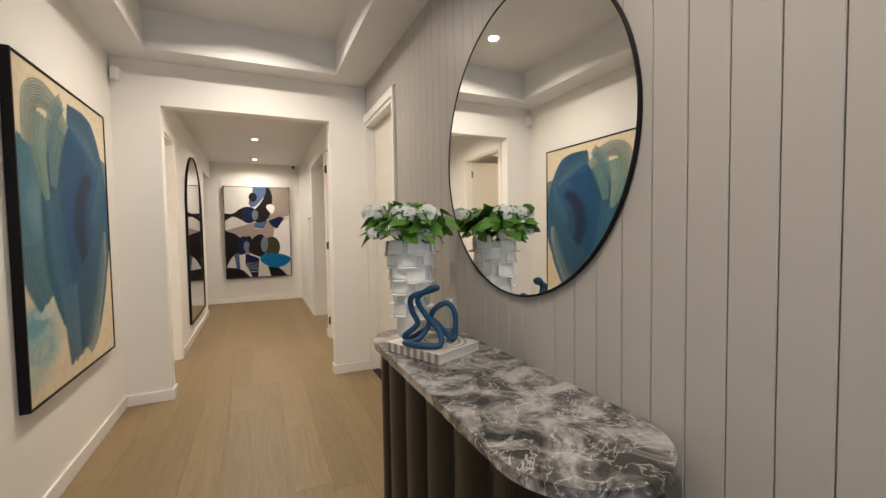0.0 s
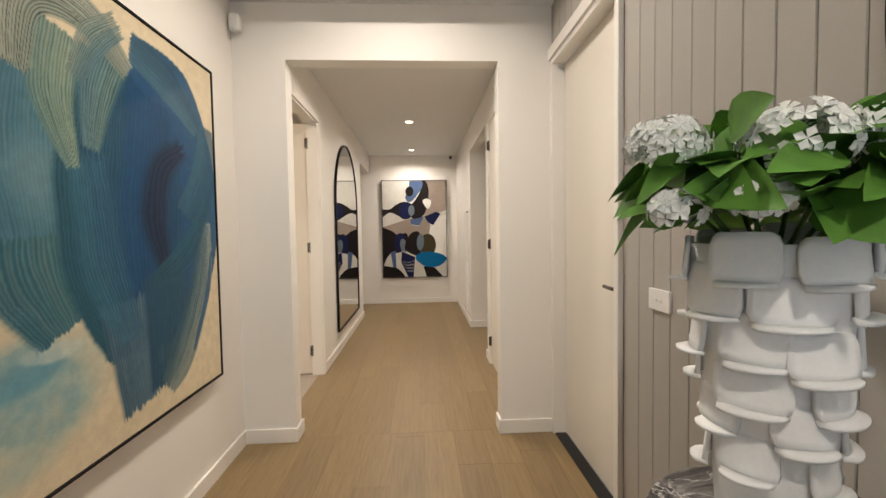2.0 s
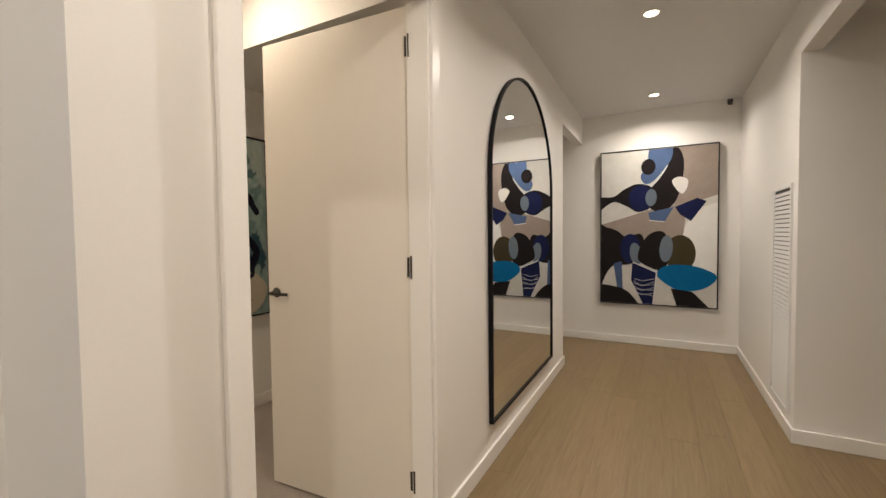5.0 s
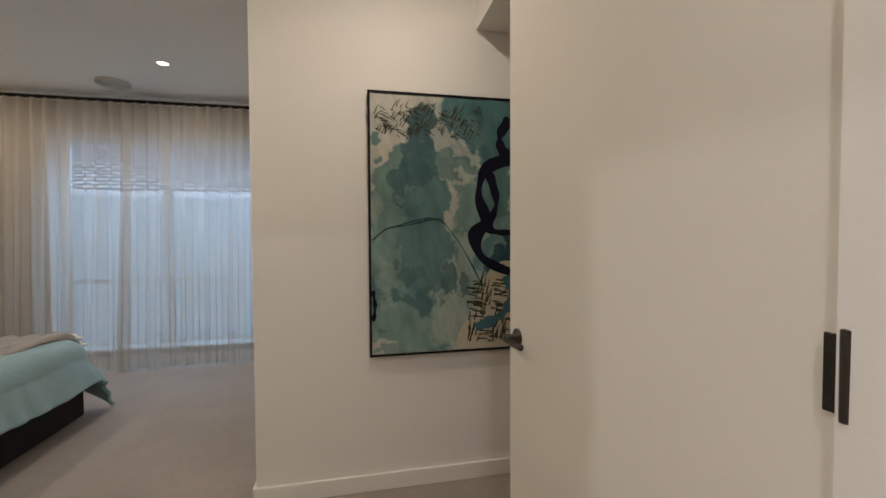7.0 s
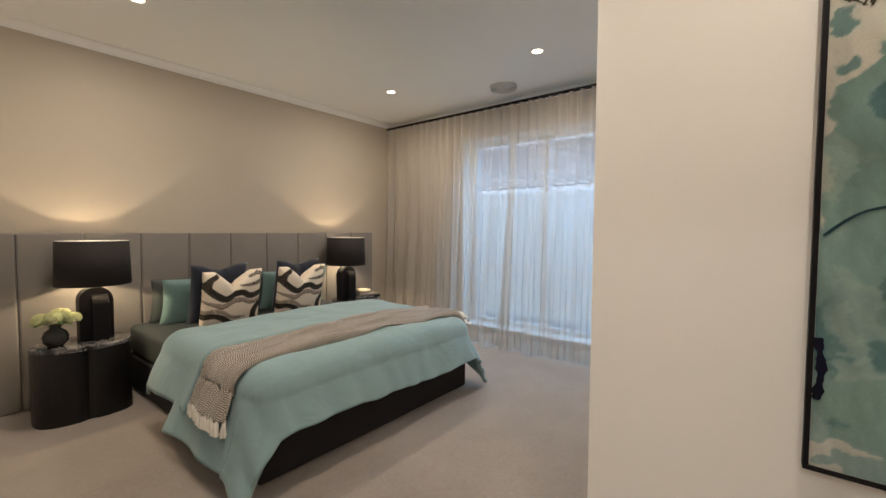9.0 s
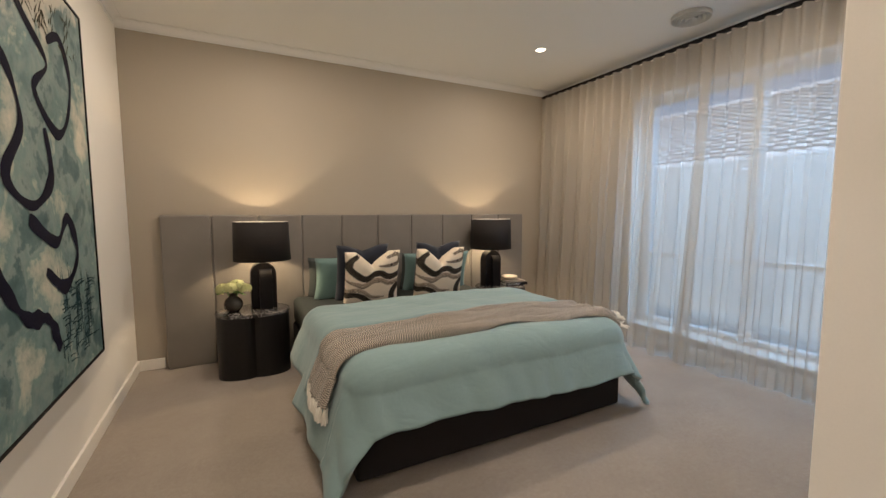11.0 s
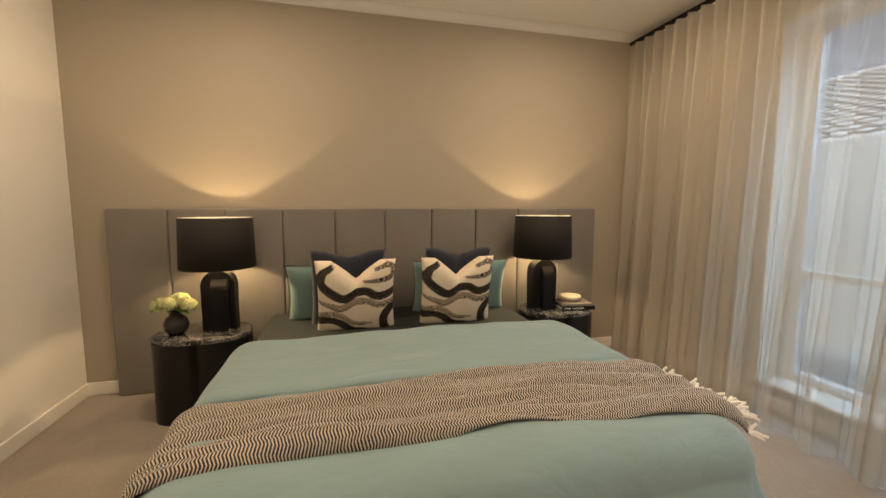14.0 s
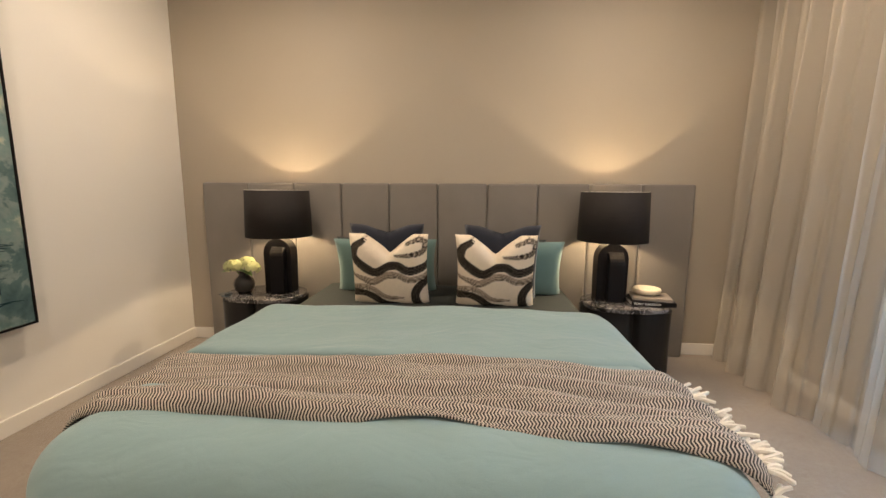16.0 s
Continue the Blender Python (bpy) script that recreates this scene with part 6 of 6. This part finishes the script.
sc = thing("knot_sculpture", "blue glazed looping knot sculpture on the book", "sculpture", (0.835, 2.09, 0.861))
path = spline([(x * 0.78 + 0.01, y * 0.85, zz) for x, y, zz in [(-0.10, 0.02, 0.016), (-0.04, -0.07, 0.016), (0.05, -0.11, 0.018), (0.075, -0.06, 0.06), (0.02, 0.0, 0.13), (-0.02, 0.02, 0.20), (0.03, -0.02, 0.245), (0.075, -0.035, 0.25), (0.04, -0.005, 0.235), (-0.05, 0.03, 0.21), (-0.045, 0.045, 0.15), (-0.02, 0.03, 0.09),
               (-0.09, 0.045, 0.04), (-0.03, 0.09, 0.018), (0.05, 0.06, 0.06), (0.08, 0.03, 0.14), (0.15, 0.0, 0.175), (0.19, -0.02, 0.13), (0.185, -0.03, 0.05), (0.165, -0.035, 0.016), (0.13, 0.0, 0.05), (0.07, 0.03, 0.10), (0.03, 0.02, 0.06), (-0.03, 0.0, 0.025)]], 8, True)
part("knot", tube(bmesh.new(), path, 0.0125, 12, True), BLUE, sc, "", True)

bt = thing("water_bottle", "small clear plastic water bottle behind the vase", "bottle", (1.06, 2.27, 0.82))
part("body", lathe(bmesh.new(), [(0.001, 0), (0.028, 0), (0.031, 0.01), (0.029, 0.05), (0.031, 0.09), (0.029, 0.12), (0.024, 0.15), (0.012, 0.175), (0.012, 0.185)], 24), GLASS, bt, "", True)
part("cap", lathe(bmesh.new(), [(0.014, 0.183), (0.014, 0.20), (0.001, 0.201)], 16), PLASTIC, bt, "white screw cap")

sw = thing("light_switch", "white double light switch on the grey boards", "light switch", (XP, 3.172, 1.072))
part("plate", B(-0.011, 0, -0.063, 0.063, -0.038, 0.038, 0.003), PLASTIC, sw)
for y in (-0.014, 0.014):
    part("rocker", B(-0.015, -0.011, y - 0.007, y + 0.007, -0.006, 0.006, 0.001), PLASTIC, sw)

sn = thing("motion_sensor", "small white motion sensor high in the foyer corner", "sensor", (XF + 0.045, YO - 0.035, 2.60), 0)
part("body", B(-0.03, 0.03, -0.03, 0.03, -0.05, 0.05, 0.012, 3), PLASTIC, sn)
part("lens", lathe(bmesh.new(), [(0.001, -0.03), (0.018, -0.024), (0.022, -0.01)], 16, (0.01, -0.03, -0.03)), PLASTIC, sn, "", True)
cm = thing("ceiling_sensor", "small dark sensor under the hall ceiling", "sensor", (0.912, YE - 0.03, 2.71))
part("body", lathe(bmesh.new(), [(0.001, -0.03), (0.02, -0.025), (0.026, 0.0), (0.026, 0.03), (0.001, 0.032)], 16), SLOT, cm)

gr = thing("air_grille", "tall white louvred return-air grille on the hall wall", "air grille", (XR, 0, 0))
GY0, GY1, GZ0, GZ1 = 7.52, 7.95, 0.17, 1.62
# dark sheet behind the slats in place of the shaded depth
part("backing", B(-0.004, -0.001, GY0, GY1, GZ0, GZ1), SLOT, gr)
for r in ((GY0 - 0.025, GY0, GZ0 - 0.025, GZ1 + 0.025), (GY1, GY1 + 0.025, GZ0 - 0.025, GZ1 + 0.025), (GY0, GY1, GZ1, GZ1 + 0.025), (GY0, GY1, GZ0 - 0.025, GZ0)):
    part("frame", B(-0.014, -0.001, *r, 0.002), PLASTIC, gr)
slat = mesh_of("slat", prism(bmesh.new(), [(-0.012, -0.012), (-0.010, -0.013), (-0.003, 0.010), (-0.005, 0.012)], GY0, GY1, 0, Matrix(((1, 0, 0, 0), (0, 0, 1, 0), (0, 1, 0, 0), (0, 0, 0, 1)))), PLASTIC)
for k in range(47):
    ob = new("slat", slat)
    ob.parent, ob.location = gr, (0, 0, GZ0 + 0.015 + 0.0305 * k)

# ---- grey wall boards ----
east = bpy.data.objects["wall_foyer_east"]


def board(name, z0, z1):
    c, h = 0.0025, 0.0488
    prof = [(0.0, -h + c), (c, -h), (0.0125, -h), (0.0125, h), (c, h), (0.0, h - c)]
    return mesh_of(name, prism(bmesh.new(), prof[::-1], z0, z1), PANELP)


tall, short = board("plank", 0.0, ZF - 0.002), board("plank", 2.474, ZF - 0.002)
for k in range(50):
    y = -1.53 + 0.1 * k
    ob = new("plank", tall if y < 3.42 else short)
    ob.parent, ob.location = east, (XP, y, 0)
for k in range(50, 60):
    y = -1.53 + 0.1 * k
    if y < 4.36:
        ob = new("plank", short)
        ob.parent, ob.location = east, (XP, y, 0)

# ---- oak boards ----
oak = tagged(new("floor"), "brown oak plank floor running along the hall", "floor", kind="structure")
rnd = random.Random(17)


def oak_plank(x0, x1, y0, y1):
    c, g = 0.0007, 0.0002
    bm = bmesh.new()
    lo = [bm.verts.new((x, y, -0.012)) for x, y in ((x0 + g, y0 + g), (x1 - g, y0 + g), (x1 - g, y1 - g), (x0 + g, y1 - g))]
    mid = [bm.verts.new((v.co.x, v.co.y, -0.0012)) for v in lo]
    hi = [bm.verts.new((x, y, 0.0)) for x, y in ((x0 + c, y0 + c), (x1 - c, y0 + c), (x1 - c, y1 - c), (x0 + c, y1 - c))]
    for a, b in ((lo, mid), (mid, hi)):
        for i in range(4):
            bm.faces.new((a[i], a[(i + 1) % 4], b[(i + 1) % 4], b[i]))
    bm.faces.new(hi)
    ob = new("plank", mesh_of("plank", bm, OAK))
    ob.parent = oak


def lay(x0, x1, y0, y1, w=0.19):
    x = x0
    while x < x1 - 0.01:
        xb = min(x + w, x1)
        y = y0 - rnd.uniform(0, 1.6)
        while y < y1:
            yb = y + rnd.choice((1.45, 1.9, 2.2))
            a, b = max(y, y0), min(yb, y1)
            if b - a > 0.02:
                oak_plank(x, xb, a, b)
            y = yb
        x = xb


lay(XF, 1.192, YS, 4.45)
lay(-0.645, 1.12, 4.45, 9.5)
lay(-2.3, -0.645, 8.33, 9.5)
lay(1.12, 2.7, 6.02, 7.40)
